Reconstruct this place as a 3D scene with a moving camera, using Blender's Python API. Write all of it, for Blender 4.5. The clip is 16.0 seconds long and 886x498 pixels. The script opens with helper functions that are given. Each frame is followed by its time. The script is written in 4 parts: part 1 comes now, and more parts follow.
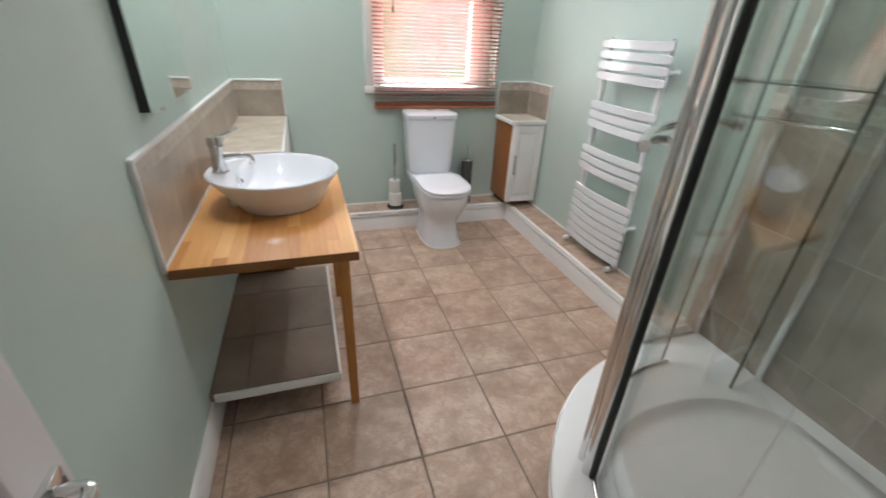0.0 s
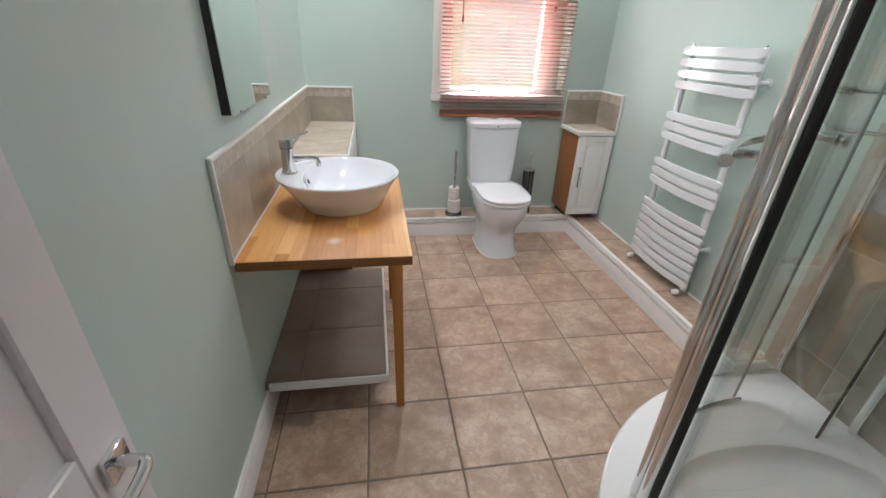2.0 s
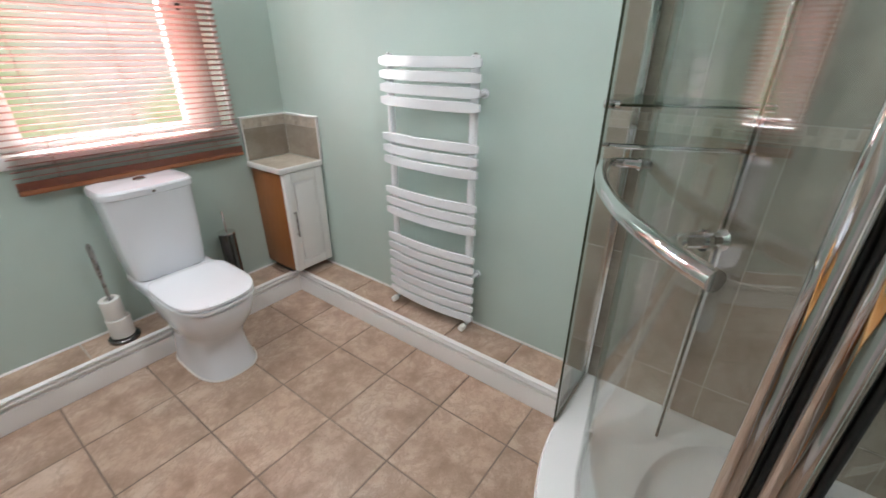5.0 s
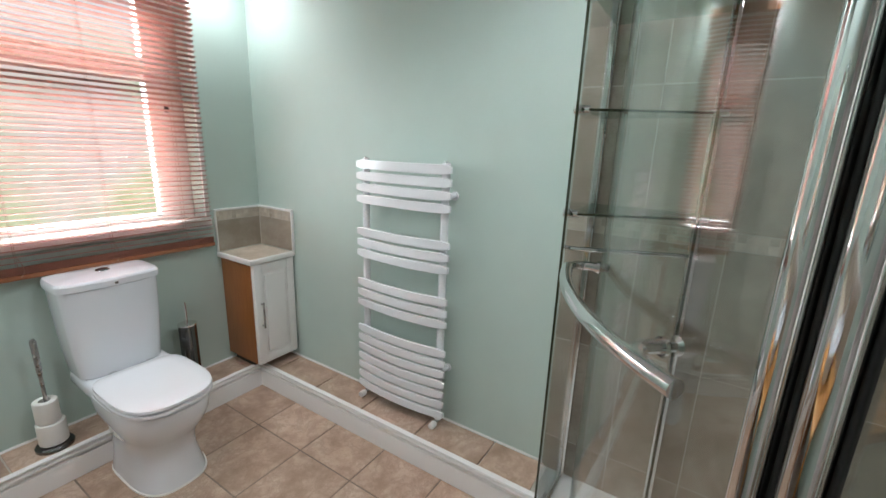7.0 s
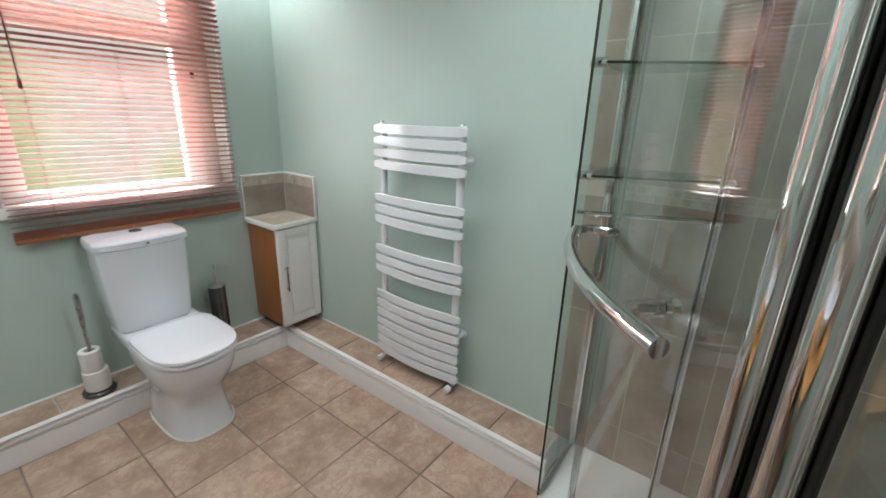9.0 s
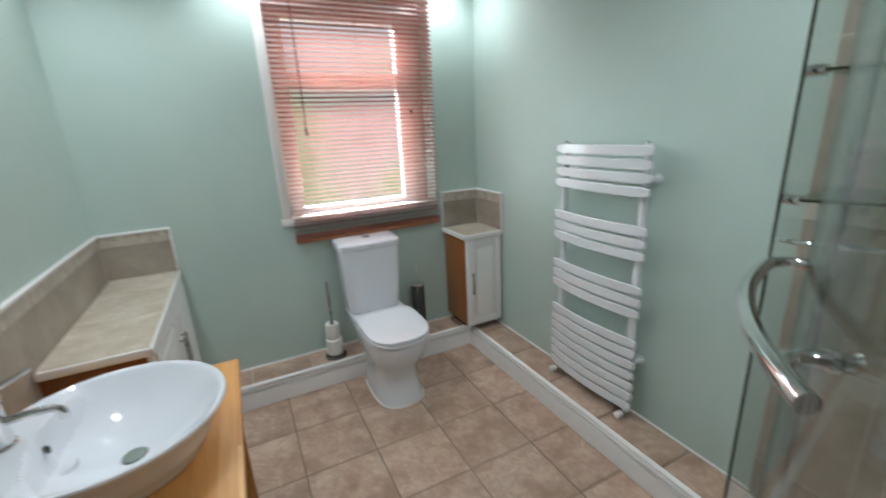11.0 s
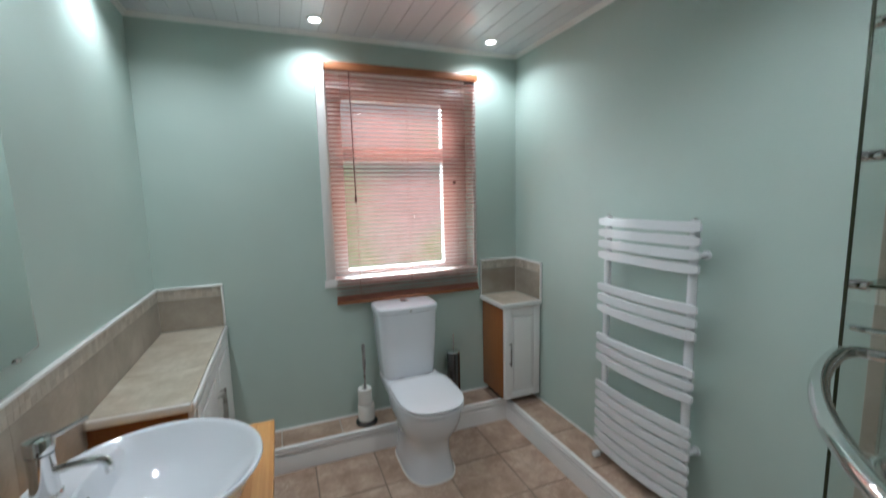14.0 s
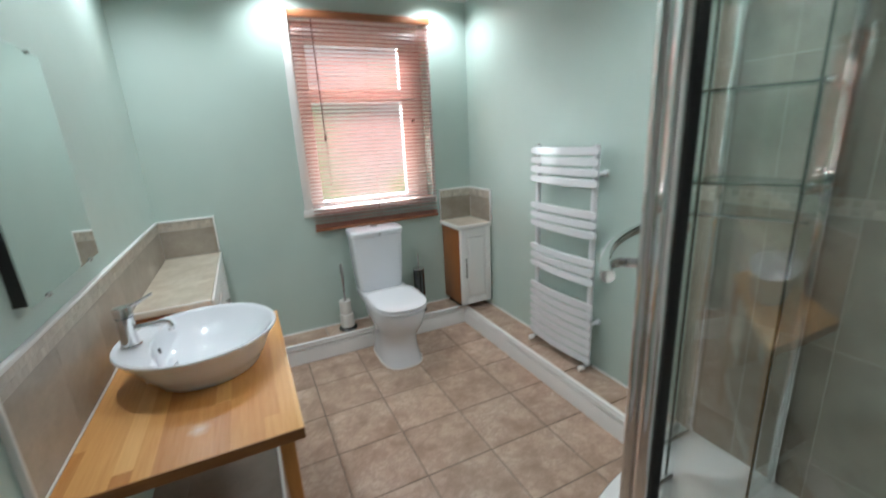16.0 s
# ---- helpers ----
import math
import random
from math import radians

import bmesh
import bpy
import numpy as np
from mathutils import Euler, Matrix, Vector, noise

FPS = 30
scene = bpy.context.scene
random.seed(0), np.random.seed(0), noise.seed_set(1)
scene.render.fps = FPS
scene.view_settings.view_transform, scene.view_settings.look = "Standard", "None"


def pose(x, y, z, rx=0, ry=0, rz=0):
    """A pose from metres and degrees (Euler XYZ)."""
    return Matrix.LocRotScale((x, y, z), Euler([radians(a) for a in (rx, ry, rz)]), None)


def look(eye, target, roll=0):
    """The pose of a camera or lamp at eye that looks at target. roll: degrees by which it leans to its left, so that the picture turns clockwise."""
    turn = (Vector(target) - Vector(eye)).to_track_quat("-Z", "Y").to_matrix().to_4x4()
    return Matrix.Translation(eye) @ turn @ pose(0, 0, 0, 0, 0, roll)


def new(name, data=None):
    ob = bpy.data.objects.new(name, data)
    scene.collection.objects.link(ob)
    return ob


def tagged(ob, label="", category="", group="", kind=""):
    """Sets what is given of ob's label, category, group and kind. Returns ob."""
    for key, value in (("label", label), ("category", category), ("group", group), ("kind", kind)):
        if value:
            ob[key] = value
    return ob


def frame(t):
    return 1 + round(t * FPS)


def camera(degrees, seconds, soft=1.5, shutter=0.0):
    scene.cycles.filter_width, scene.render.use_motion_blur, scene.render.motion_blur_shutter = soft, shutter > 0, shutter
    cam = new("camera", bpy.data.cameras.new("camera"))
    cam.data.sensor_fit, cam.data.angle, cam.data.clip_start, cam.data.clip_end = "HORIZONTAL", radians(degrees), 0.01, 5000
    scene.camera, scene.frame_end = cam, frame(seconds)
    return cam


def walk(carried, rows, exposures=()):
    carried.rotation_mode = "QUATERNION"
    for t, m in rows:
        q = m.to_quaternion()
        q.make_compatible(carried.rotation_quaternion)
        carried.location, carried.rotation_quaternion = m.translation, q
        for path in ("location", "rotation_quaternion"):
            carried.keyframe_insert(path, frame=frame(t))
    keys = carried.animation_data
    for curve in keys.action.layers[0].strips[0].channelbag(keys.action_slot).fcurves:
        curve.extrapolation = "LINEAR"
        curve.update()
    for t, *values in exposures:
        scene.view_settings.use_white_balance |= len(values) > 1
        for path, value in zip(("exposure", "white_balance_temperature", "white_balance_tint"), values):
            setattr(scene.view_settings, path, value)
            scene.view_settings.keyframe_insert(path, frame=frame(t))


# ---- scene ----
cam = camera(94.1, 16.0, shutter=0.5)
PATH = [
    (0, (-0.023, -0.023, 1.397), (0.543, 1.656, 0.47), 2.8),
    (0.5, (-0.027, -0.021, 1.401), (0.338, 1.726, 0.5), 2.4),
    (1, (-0.005, -0.016, 1.403), (0.385, 1.733, 0.516), 2.2),
    (1.5, (0.001, -0.012, 1.403), (0.381, 1.737, 0.511), 2.4),
    (2, (-0.008, -0.009, 1.39), (0.293, 1.75, 0.486), 2.3),
    (2.5, (-0.074, 0.22, 1.329), (0.31, 1.922, 0.351), 3.3),
    (3, (-0.039, 0.447, 1.331), (0.59, 1.97, 0.197), 5.0),
    (3.5, (0.094, 0.501, 1.313), (0.697, 1.977, 0.106), 1.1),
    (4, (0.156, 0.654, 1.36), (1.097, 2.08, 0.319), 1.7),
    (4.5, (0.152, 0.755, 1.373), (1.387, 2.0, 0.411), 0.9),
    (5, (0.206, 0.791, 1.428), (1.649, 1.869, 0.558), 0.2),
    (5.2, (0.196, 0.797, 1.414), (1.677, 1.82, 0.542), 0.6),
    (7.3, (0.169, 0.792, 1.482), (1.817, 1.828, 1.019), 2.0),
    (7.5, (0.17, 0.794, 1.477), (1.822, 1.811, 0.989), 1.9),
    (8, (0.175, 0.792, 1.475), (1.814, 1.807, 0.944), 1.8),
    (8.2, (0.167, 0.794, 1.465), (1.803, 1.808, 0.924), 1.9),
    (10.3, (0.336, 0.604, 1.437), (1.534, 2.032, 0.71), -0.0),
    (10.5, (0.271, 0.609, 1.443), (1.426, 2.076, 0.726), -0.6),
    (11, (0.196, 0.602, 1.507), (1.037, 2.328, 0.944), -2.8),
    (11.5, (0.143, 0.579, 1.557), (0.83, 2.422, 1.195), -2.0),
    (12, (0.148, 0.562, 1.57), (0.811, 2.449, 1.566), -1.3),
    (12.5, (0.13, 0.571, 1.563), (0.829, 2.445, 1.586), -1.4),
    (13, (0.148, 0.58, 1.556), (0.862, 2.448, 1.547), -1.4),
    (13.5, (0.158, 0.589, 1.547), (0.891, 2.448, 1.467), -1.5),
    (14, (0.165, 0.6, 1.525), (0.891, 2.446, 1.273), -1.4),
    (14.5, (0.13, 0.586, 1.431), (0.576, 2.418, 0.764), -3.4),
    (14.8, (0.082, 0.553, 1.404), (0.36, 2.345, 0.561), -5.6),
    (15, (0.068, 0.488, 1.398), (0.447, 2.27, 0.575), -4.8),
    (15.5, (-0.021, 0.285, 1.435), (0.65, 2.02, 0.7), -3.2),
    (16, (0.056, 0.154, 1.497), (0.871, 1.902, 0.967), -3.0),
]
EXPOSURES = [(0.0, 0.45, 6400, 10), (5.2, 0.38, 6350, 9), (7.3, 0.28, 6250, 6), (10.3, 0.2, 6250, 5), (11.0, 0.0, 6050, 3), (12.0, -0.33, 5950, 3), (13.5, -0.33, 5950, 3), (14.5, -0.22, 5900, 2), (16.0, 0.17, 6050, 2)]
walk(cam, [(t, look(eye, target, roll)) for t, eye, target, roll in PATH], EXPOSURES)

# ---- world, lights ----
world = bpy.data.worlds.new("sky")
scene.world = world
world.use_nodes = True
sky = world.node_tree.nodes.new("ShaderNodeTexSky")
sky.sky_type, sky.sun_disc = "NISHITA", False
sky.sun_elevation, sky.sun_rotation = radians(38), radians(160)
world.node_tree.links.new(sky.outputs[0], world.node_tree.nodes["Background"].inputs[0])
world.node_tree.nodes["Background"].inputs[1].default_value = 0.1

# Room: west wall x, east wall x, north wall y, south wall y, ceiling height
XW, XE, YN, YS, ZC = -0.475, 1.725, 3.14, -0.2, 2.455
# The last three are unseen, added to brighten the room, shower side and hall.
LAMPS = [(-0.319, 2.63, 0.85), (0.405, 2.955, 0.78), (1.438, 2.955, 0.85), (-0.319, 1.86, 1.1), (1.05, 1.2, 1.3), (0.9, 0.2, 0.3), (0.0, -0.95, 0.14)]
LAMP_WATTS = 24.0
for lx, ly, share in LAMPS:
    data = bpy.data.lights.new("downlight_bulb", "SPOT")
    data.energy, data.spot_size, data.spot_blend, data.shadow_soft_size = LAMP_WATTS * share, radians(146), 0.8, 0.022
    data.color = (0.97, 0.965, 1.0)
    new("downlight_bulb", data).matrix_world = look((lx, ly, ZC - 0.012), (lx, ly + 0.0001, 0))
# Area lamps, out of view, stand in for open sky: high ahead, low west
# The west one is placed to light the east wall through the window.
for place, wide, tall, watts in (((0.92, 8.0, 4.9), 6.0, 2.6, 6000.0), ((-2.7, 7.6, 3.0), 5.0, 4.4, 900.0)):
    day = bpy.data.lights.new("sky_stand_in", "AREA")
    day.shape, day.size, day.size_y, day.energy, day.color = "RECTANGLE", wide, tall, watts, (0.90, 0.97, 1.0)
    new("sky_stand_in", day).matrix_world = look(place, (0.92, 3.2, 1.6))

# ---- materials ----


class Nodes:
    """A small builder round one material's node tree."""

    def __init__(self, name):
        self.mat = bpy.data.materials.new(name)
        self.mat.use_nodes = True
        self.tree = self.mat.node_tree
        self.bsdf = self.tree.nodes["Principled BSDF"]
        self.out = self.tree.nodes["Material Output"]

    def node(self, kind, **values):
        n = self.tree.nodes.new(kind)
        for key, value in values.items():
            n.inputs[key].default_value = value
        return n

    def link(self, a, b):
        self.tree.links.new(a, b)

    def coords(self, scale=(1, 1, 1)):
        tc = self.node("ShaderNodeTexCoord")
        m = self.node("ShaderNodeMapping")
        m.inputs["Scale"].default_value = scale
        self.link(tc.outputs["Object"], m.inputs[0])
        return m.outputs[0]

    def noise(self, scale, detail=4.0, rough=0.6, stretch=(1, 1, 1)):
        n = self.node("ShaderNodeTexNoise", Scale=scale, Detail=detail, Roughness=rough)
        self.link(self.coords(stretch), n.inputs["Vector"])
        return n.outputs["Fac"]

    def ramp(self, fac, stops):
        r = self.node("ShaderNodeValToRGB")
        while len(r.color_ramp.elements) < len(stops):
            r.color_ramp.elements.new(0.5)
        for e, (p, c) in zip(r.color_ramp.elements, stops):
            e.position, e.color = p, (*c, 1)
        self.link(fac, r.inputs[0])
        return r.outputs[0]

    def mix(self, fac, a, b, blend="MIX"):
        m = self.node("ShaderNodeMix")
        m.data_type, m.blend_type = "RGBA", blend
        for value, socket in ((fac, m.inputs[0]), (a, m.inputs[6]), (b, m.inputs[7])):
            if isinstance(value, (int, float)):
                socket.default_value = value
            elif isinstance(value, tuple):
                socket.default_value = (*value, 1)
            else:
                self.link(value, socket)
        return m.outputs[2]

    def bump(self, height, strength, distance=0.002):
        b = self.node("ShaderNodeBump", Strength=strength, Distance=distance)
        self.link(height, b.inputs["Height"])
        self.link(b.outputs[0], self.bsdf.inputs["Normal"])

    def done(self, colour=None, rough=0.5, metal=0.0, coat=0.0):
        if colour is not None:
            if isinstance(colour, tuple):
                self.bsdf.inputs["Base Color"].default_value = (*colour, 1)
            else:
                self.link(colour, self.bsdf.inputs["Base Color"])
        if isinstance(rough, (int, float)):
            self.bsdf.inputs["Roughness"].default_value = rough
        else:
            self.link(rough, self.bsdf.inputs["Roughness"])
        self.bsdf.inputs["Metallic"].default_value = metal
        self.bsdf.inputs["Coat Weight"].default_value = coat
        self.bsdf.inputs["Coat Roughness"].default_value = 0.05
        return self.mat


def rough_range(n, fac, low, high):
    r = n.node("ShaderNodeMapRange")
    r.inputs["To Min"].default_value, r.inputs["To Max"].default_value = low, high
    n.link(fac, r.inputs[0])
    return r.outputs[0]


def paint(name, colour, rough=0.5, vary=0.06, relief=0.08):
    n = Nodes(name)
    dark = tuple(c * (1 - vary) for c in colour)
    light = tuple(min(1, c * (1 + vary)) for c in colour)
    big = n.noise(1.6, 3)
    c = n.ramp(big, [(0.3, dark), (0.7, light)])
    n.bump(n.noise(260, 2), relief, 0.0006)
    return n.done(c, rough_range(n, n.noise(9, 3), rough - 0.06, rough + 0.08))


def stone_tile(name, dark, mid, light, rough=0.42, scale=5.0, vary=0.14, relief=0.25, veins=0.0):
    """Mottled ceramic: clouds, fine grain, slate veins, and a tone of its own for each piece."""
    n = Nodes(name)
    info = n.node("ShaderNodeObjectInfo")
    shift = n.node("ShaderNodeVectorMath")
    shift.operation = "MULTIPLY_ADD"
    shift.inputs[1].default_value = (1, 1, 1)
    comb = n.node("ShaderNodeCombineXYZ")
    far = n.node("ShaderNodeMath")
    far.operation = "MULTIPLY"
    far.inputs[1].default_value = 37.0
    n.link(info.outputs["Random"], far.inputs[0])
    for k in range(3):
        n.link(far.outputs[0], comb.inputs[k])
    n.link(n.coords(), shift.inputs[0])
    n.link(comb.outputs[0], shift.inputs[2])
    cloud = n.node("ShaderNodeTexNoise", Scale=scale, Detail=7.0, Roughness=0.62, Distortion=0.15)
    grain = n.node("ShaderNodeTexNoise", Scale=scale * 22, Detail=3.0)
    for t in (cloud, grain):
        n.link(shift.outputs[0], t.inputs["Vector"])
    c = n.ramp(cloud.outputs["Fac"], [(0.32, dark), (0.5, mid), (0.68, light)])
    c = n.mix(0.08, c, n.ramp(grain.outputs["Fac"], [(0.3, dark), (0.7, light)]))
    if veins:
        streak = n.node("ShaderNodeTexNoise", Scale=scale * 1.3, Detail=9.0, Roughness=0.7, Distortion=0.35)
        n.link(shift.outputs[0], streak.inputs["Vector"])
        line = n.ramp(streak.outputs["Fac"], [(0.44, (0, 0, 0)), (0.5, (veins, veins, veins)), (0.56, (0, 0, 0))])
        c = n.mix(line, c, dark)
        spots = n.ramp(grain.outputs["Fac"], [(0.30, (veins, veins, veins)), (0.40, (0, 0, 0))])
        c = n.mix(spots, c, tuple(v * 0.8 for v in dark))
    tone = rough_range(n, info.outputs["Random"], 1 - vary, 1 + vary)
    grey = n.node("ShaderNodeCombineXYZ")
    for k in range(3):
        n.link(tone, grey.inputs[k])
    c = n.mix(1.0, c, grey.outputs[0], "MULTIPLY")
    n.bump(cloud.outputs["Fac"], relief, 0.003)
    return n.done(c, rough_range(n, grain.outputs["Fac"], rough - 0.04, rough + 0.06))


def strip_wood(name, dark, mid, light, rough=0.32, along="y", width=0.036, mark=None):
    """Glued hardwood strips, each of its own tone, with a fine long grain."""
    n = Nodes(name)
    sep = n.node("ShaderNodeSeparateXYZ")
    n.link(n.coords(), sep.inputs[0])
    across, length = (sep.outputs[0], sep.outputs[1]) if along == "y" else (sep.outputs[1], sep.outputs[0])

    def math(op, a, b):
        m = n.node("ShaderNodeMath")
        m.operation = op
        for value, socket in ((a, m.inputs[0]), (b, m.inputs[1])):
            if isinstance(value, (int, float)):
                socket.default_value = value
            else:
                n.link(value, socket)
        return m.outputs[0]

    lane = math("FLOOR", math("DIVIDE", across, width), 0)
    stave = math("FLOOR", math("ADD", math("DIVIDE", length, 1.3), math("MULTIPLY", lane, 0.37)), 0)
    comb = n.node("ShaderNodeCombineXYZ")
    n.link(lane, comb.inputs[0])
    n.link(stave, comb.inputs[1])
    tone = n.node("ShaderNodeTexWhiteNoise")
    n.link(comb.outputs[0], tone.inputs["Vector"])
    stretch = (40, 2.2, 40) if along == "y" else (2.2, 40, 40)
    grain = n.noise(3.0, 6, 0.65, stretch)
    c = n.ramp(tone.outputs["Value"], [(0.0, dark), (0.55, mid), (1.0, light)])
    c = n.mix(0.22, c, n.ramp(grain, [(0.3, dark), (0.7, light)]))
    if mark:
        # a pale limescale stain with a ragged edge
        far = n.node("ShaderNodeVectorMath")
        far.operation = "DISTANCE"
        far.inputs[1].default_value = mark
        n.link(n.coords(), far.inputs[0])
        ragged = math("ADD", far.outputs["Value"], math("MULTIPLY", n.noise(60, 4), 0.03))
        fade = n.node("ShaderNodeMapRange")
        for key, value in (("From Min", 0.048), ("From Max", 0.016), ("To Min", 0.0), ("To Max", 0.5)):
            fade.inputs[key].default_value = value
        n.link(ragged, fade.inputs[0])
        c = n.mix(fade.outputs[0], c, (0.78, 0.70, 0.60))
    n.bump(grain, 0.08, 0.0008)
    return n.done(c, rough_range(n, n.noise(14, 3), rough - 0.06, rough + 0.1))


def plain_wood(name, dark, light, rough=0.4, stretch=(30, 30, 2)):
    n = Nodes(name)
    grain = n.noise(3.0, 6, 0.65, stretch)
    n.bump(grain, 0.08, 0.0008)
    return n.done(n.ramp(grain, [(0.25, dark), (0.75, light)]), rough)


def metal(name, colour, rough):
    n = Nodes(name)
    return n.done(colour, rough_range(n, n.noise(30, 3), rough, rough + 0.05), 1.0)


def clear_glass(name, tint, gloss=0.05):
    n = Nodes(name)
    clear = n.node("ShaderNodeBsdfTransparent")
    clear.inputs[0].default_value = (*tint, 1)
    shine = n.node("ShaderNodeBsdfGlossy", Roughness=0.003)
    weight = n.node("ShaderNodeLayerWeight", Blend=0.5)
    power = n.node("ShaderNodeMath")
    power.operation = "POWER"
    power.inputs[1].default_value = 4.0
    n.link(weight.outputs["Facing"], power.inputs[0])
    fac = n.node("ShaderNodeMapRange")
    fac.inputs["To Min"].default_value, fac.inputs["To Max"].default_value = gloss, 0.6
    n.link(power.outputs[0], fac.inputs[0])
    mix = n.node("ShaderNodeMixShader")
    n.link(fac.outputs[0], mix.inputs[0])
    n.link(clear.outputs[0], mix.inputs[1])
    n.link(shine.outputs[0], mix.inputs[2])
    n.link(mix.outputs[0], n.out.inputs[0])
    return n.mat


def thin_slat(name, colour, through_colour, share):
    """Thin stained wood that lets some daylight through."""
    n = Nodes(name)
    grain = n.noise(3.0, 5, 0.6, (2, 40, 40))
    c = n.ramp(grain, [(0.25, tuple(v * 0.8 for v in colour)), (0.75, colour)])
    n.done(c, 0.38)
    through_node = n.node("ShaderNodeBsdfTranslucent")
    through_node.inputs[0].default_value = (*through_colour, 1)
    mix = n.node("ShaderNodeMixShader")
    mix.inputs[0].default_value = share
    n.link(n.bsdf.outputs[0], mix.inputs[1])
    n.link(through_node.outputs[0], mix.inputs[2])
    n.link(mix.outputs[0], n.out.inputs[0])
    return n.mat


def glow(name, colour, strength):
    n = Nodes(name)
    e = n.node("ShaderNodeEmission", Strength=strength)
    e.inputs[0].default_value = (*colour, 1)
    n.link(e.outputs[0], n.out.inputs[0])
    return n.mat


def garden_view(name, strength):
    """A blurred garden: bright sky above, leaves and soft pink patches below."""
    n = Nodes(name)
    patches = n.noise(0.6, 1.5, 0.4)
    leaves = n.noise(2.6, 3, 0.6)
    c = n.ramp(patches, [(0.36, (1.0, 0.79, 0.81)), (0.5, (0.92, 0.86, 0.74)), (0.62, (0.74, 0.82, 0.45))])
    c = n.mix(0.3, c, n.ramp(leaves, [(0.35, (0.45, 0.5, 0.3)), (0.65, (1, 0.98, 0.9))]))
    sep = n.node("ShaderNodeSeparateXYZ")
    n.link(n.coords(), sep.inputs[0])
    up = n.node("ShaderNodeMapRange")
    up.inputs["From Min"].default_value, up.inputs["From Max"].default_value = 2.5, 3.3
    n.link(sep.outputs[2], up.inputs[0])
    c = n.mix(up.outputs[0], c, (1.0, 0.98, 1.0))
    e = n.node("ShaderNodeEmission", Strength=strength)
    n.link(c, e.inputs[0])
    n.link(e.outputs[0], n.out.inputs[0])
    return n.mat


WALL = paint("mint_wall_paint", (0.485, 0.585, 0.535), 0.48, 0.035)
WHITE = paint("white_gloss_paint", (0.83, 0.81, 0.79), 0.3, 0.03, 0.04)
DOOR_WHITE = paint("white_door_paint", (0.74, 0.70, 0.70), 0.38, 0.03, 0.05)
TRIM = paint("white_plastic_trim", (0.80, 0.79, 0.77), 0.3, 0.03, 0.02)
PVC = paint("white_ceiling_board", (0.74, 0.74, 0.77), 0.13, 0.02, 0.01)
HALL = paint("hall_paint", (0.62, 0.58, 0.54), 0.6)
GROUT = paint("brown_grout", (0.235, 0.18, 0.142), 0.85, 0.3, 0.5)
PALE_GROUT = paint("pale_grout", (0.60, 0.56, 0.50), 0.8, 0.1, 0.4)
FLOOR_TILE = stone_tile("terracotta_floor_tile", (0.32, 0.213, 0.15), (0.485, 0.345, 0.256), (0.60, 0.465, 0.37), 0.36, 7.0, 0.07, 0.35, 0.5)
WALL_TILE = stone_tile("beige_wall_tile", (0.275, 0.23, 0.18), (0.37, 0.32, 0.262), (0.46, 0.41, 0.342), 0.34, 4.5, 0.05, 0.02, 0.2)
TOP_TILE = stone_tile("cream_counter_tile", (0.37, 0.305, 0.22), (0.51, 0.45, 0.36), (0.64, 0.585, 0.49), 0.3, 6.0, 0.04, 0.05, 0.35)
MOSAIC = stone_tile("mosaic_stone", (0.40, 0.34, 0.27), (0.52, 0.46, 0.39), (0.64, 0.59, 0.51), 0.3, 9.0, 0.11, 0.1)
BEECH = strip_wood("oiled_beech_strips", (0.42, 0.155, 0.030), (0.60, 0.275, 0.068), (0.82, 0.50, 0.20), 0.40, "y", 0.043, (-0.165, 1.335, 0.747))
BEECH_EDGE = plain_wood("beech_edge", (0.19, 0.070, 0.014), (0.29, 0.115, 0.028), 0.4, (2, 30, 30))
LEG_WOOD = plain_wood("beech_leg", (0.38, 0.145, 0.03), (0.50, 0.215, 0.05), 0.38)
SIDE_WOOD = plain_wood("red_oak_side", (0.25, 0.085, 0.022), (0.35, 0.135, 0.038), 0.4)
BLIND_WOOD = plain_wood("blind_rail_wood", (0.22, 0.080, 0.032), (0.33, 0.125, 0.055), 0.35, (2, 30, 30))
SLAT = thin_slat("blind_slat_wood", (0.36, 0.135, 0.088), (0.90, 0.64, 0.60), 0.31)
CERAMIC = Nodes("white_glazed_ceramic").done((0.76, 0.78, 0.82), 0.07, 0.0, 0.6)
SEAT_WHITE = Nodes("white_seat_plastic").done((0.80, 0.80, 0.83), 0.16, 0.0, 0.3)
ENAMEL = Nodes("white_enamel").done((0.78, 0.79, 0.81), 0.2, 0.0, 0.4)
ACRYLIC = paint("white_shower_tray", (0.83, 0.83, 0.82), 0.2, 0.03, 0.02)
CHROME = metal("chrome", (0.74, 0.735, 0.73), 0.04)
SATIN = metal("satin_aluminium", (0.62, 0.60, 0.58), 0.22)
STEEL = metal("brushed_steel", (0.42, 0.41, 0.40), 0.25)
DARK_STEEL = metal("dark_polished_steel", (0.16, 0.155, 0.15), 0.16)
BLACK = Nodes("black_rubber_seal").done((0.02, 0.02, 0.02), 0.55)
# Near black for recesses: their shade is put into the colour.
RECESS_SHADE = Nodes("recess_shade_colour").done((0.03, 0.028, 0.026), 0.8)
PAPER = paint("toilet_paper", (0.80, 0.78, 0.74), 0.9, 0.03, 0.5)
MIRROR = Nodes("mirror_silver").done((0.86, 0.90, 0.88), 0.006, 1.0)
GLASS = clear_glass("shower_glass", (0.965, 0.985, 0.975), 0.13)
SHELF_GLASS = clear_glass("shelf_glass", (0.80, 0.90, 0.87), 0.06)
PANE = clear_glass("window_pane_glass", (0.97, 0.98, 0.98), 0.04)
GLASS_EDGE = Nodes("dark_olive_glass_edge").done((0.035, 0.04, 0.022), 0.12)
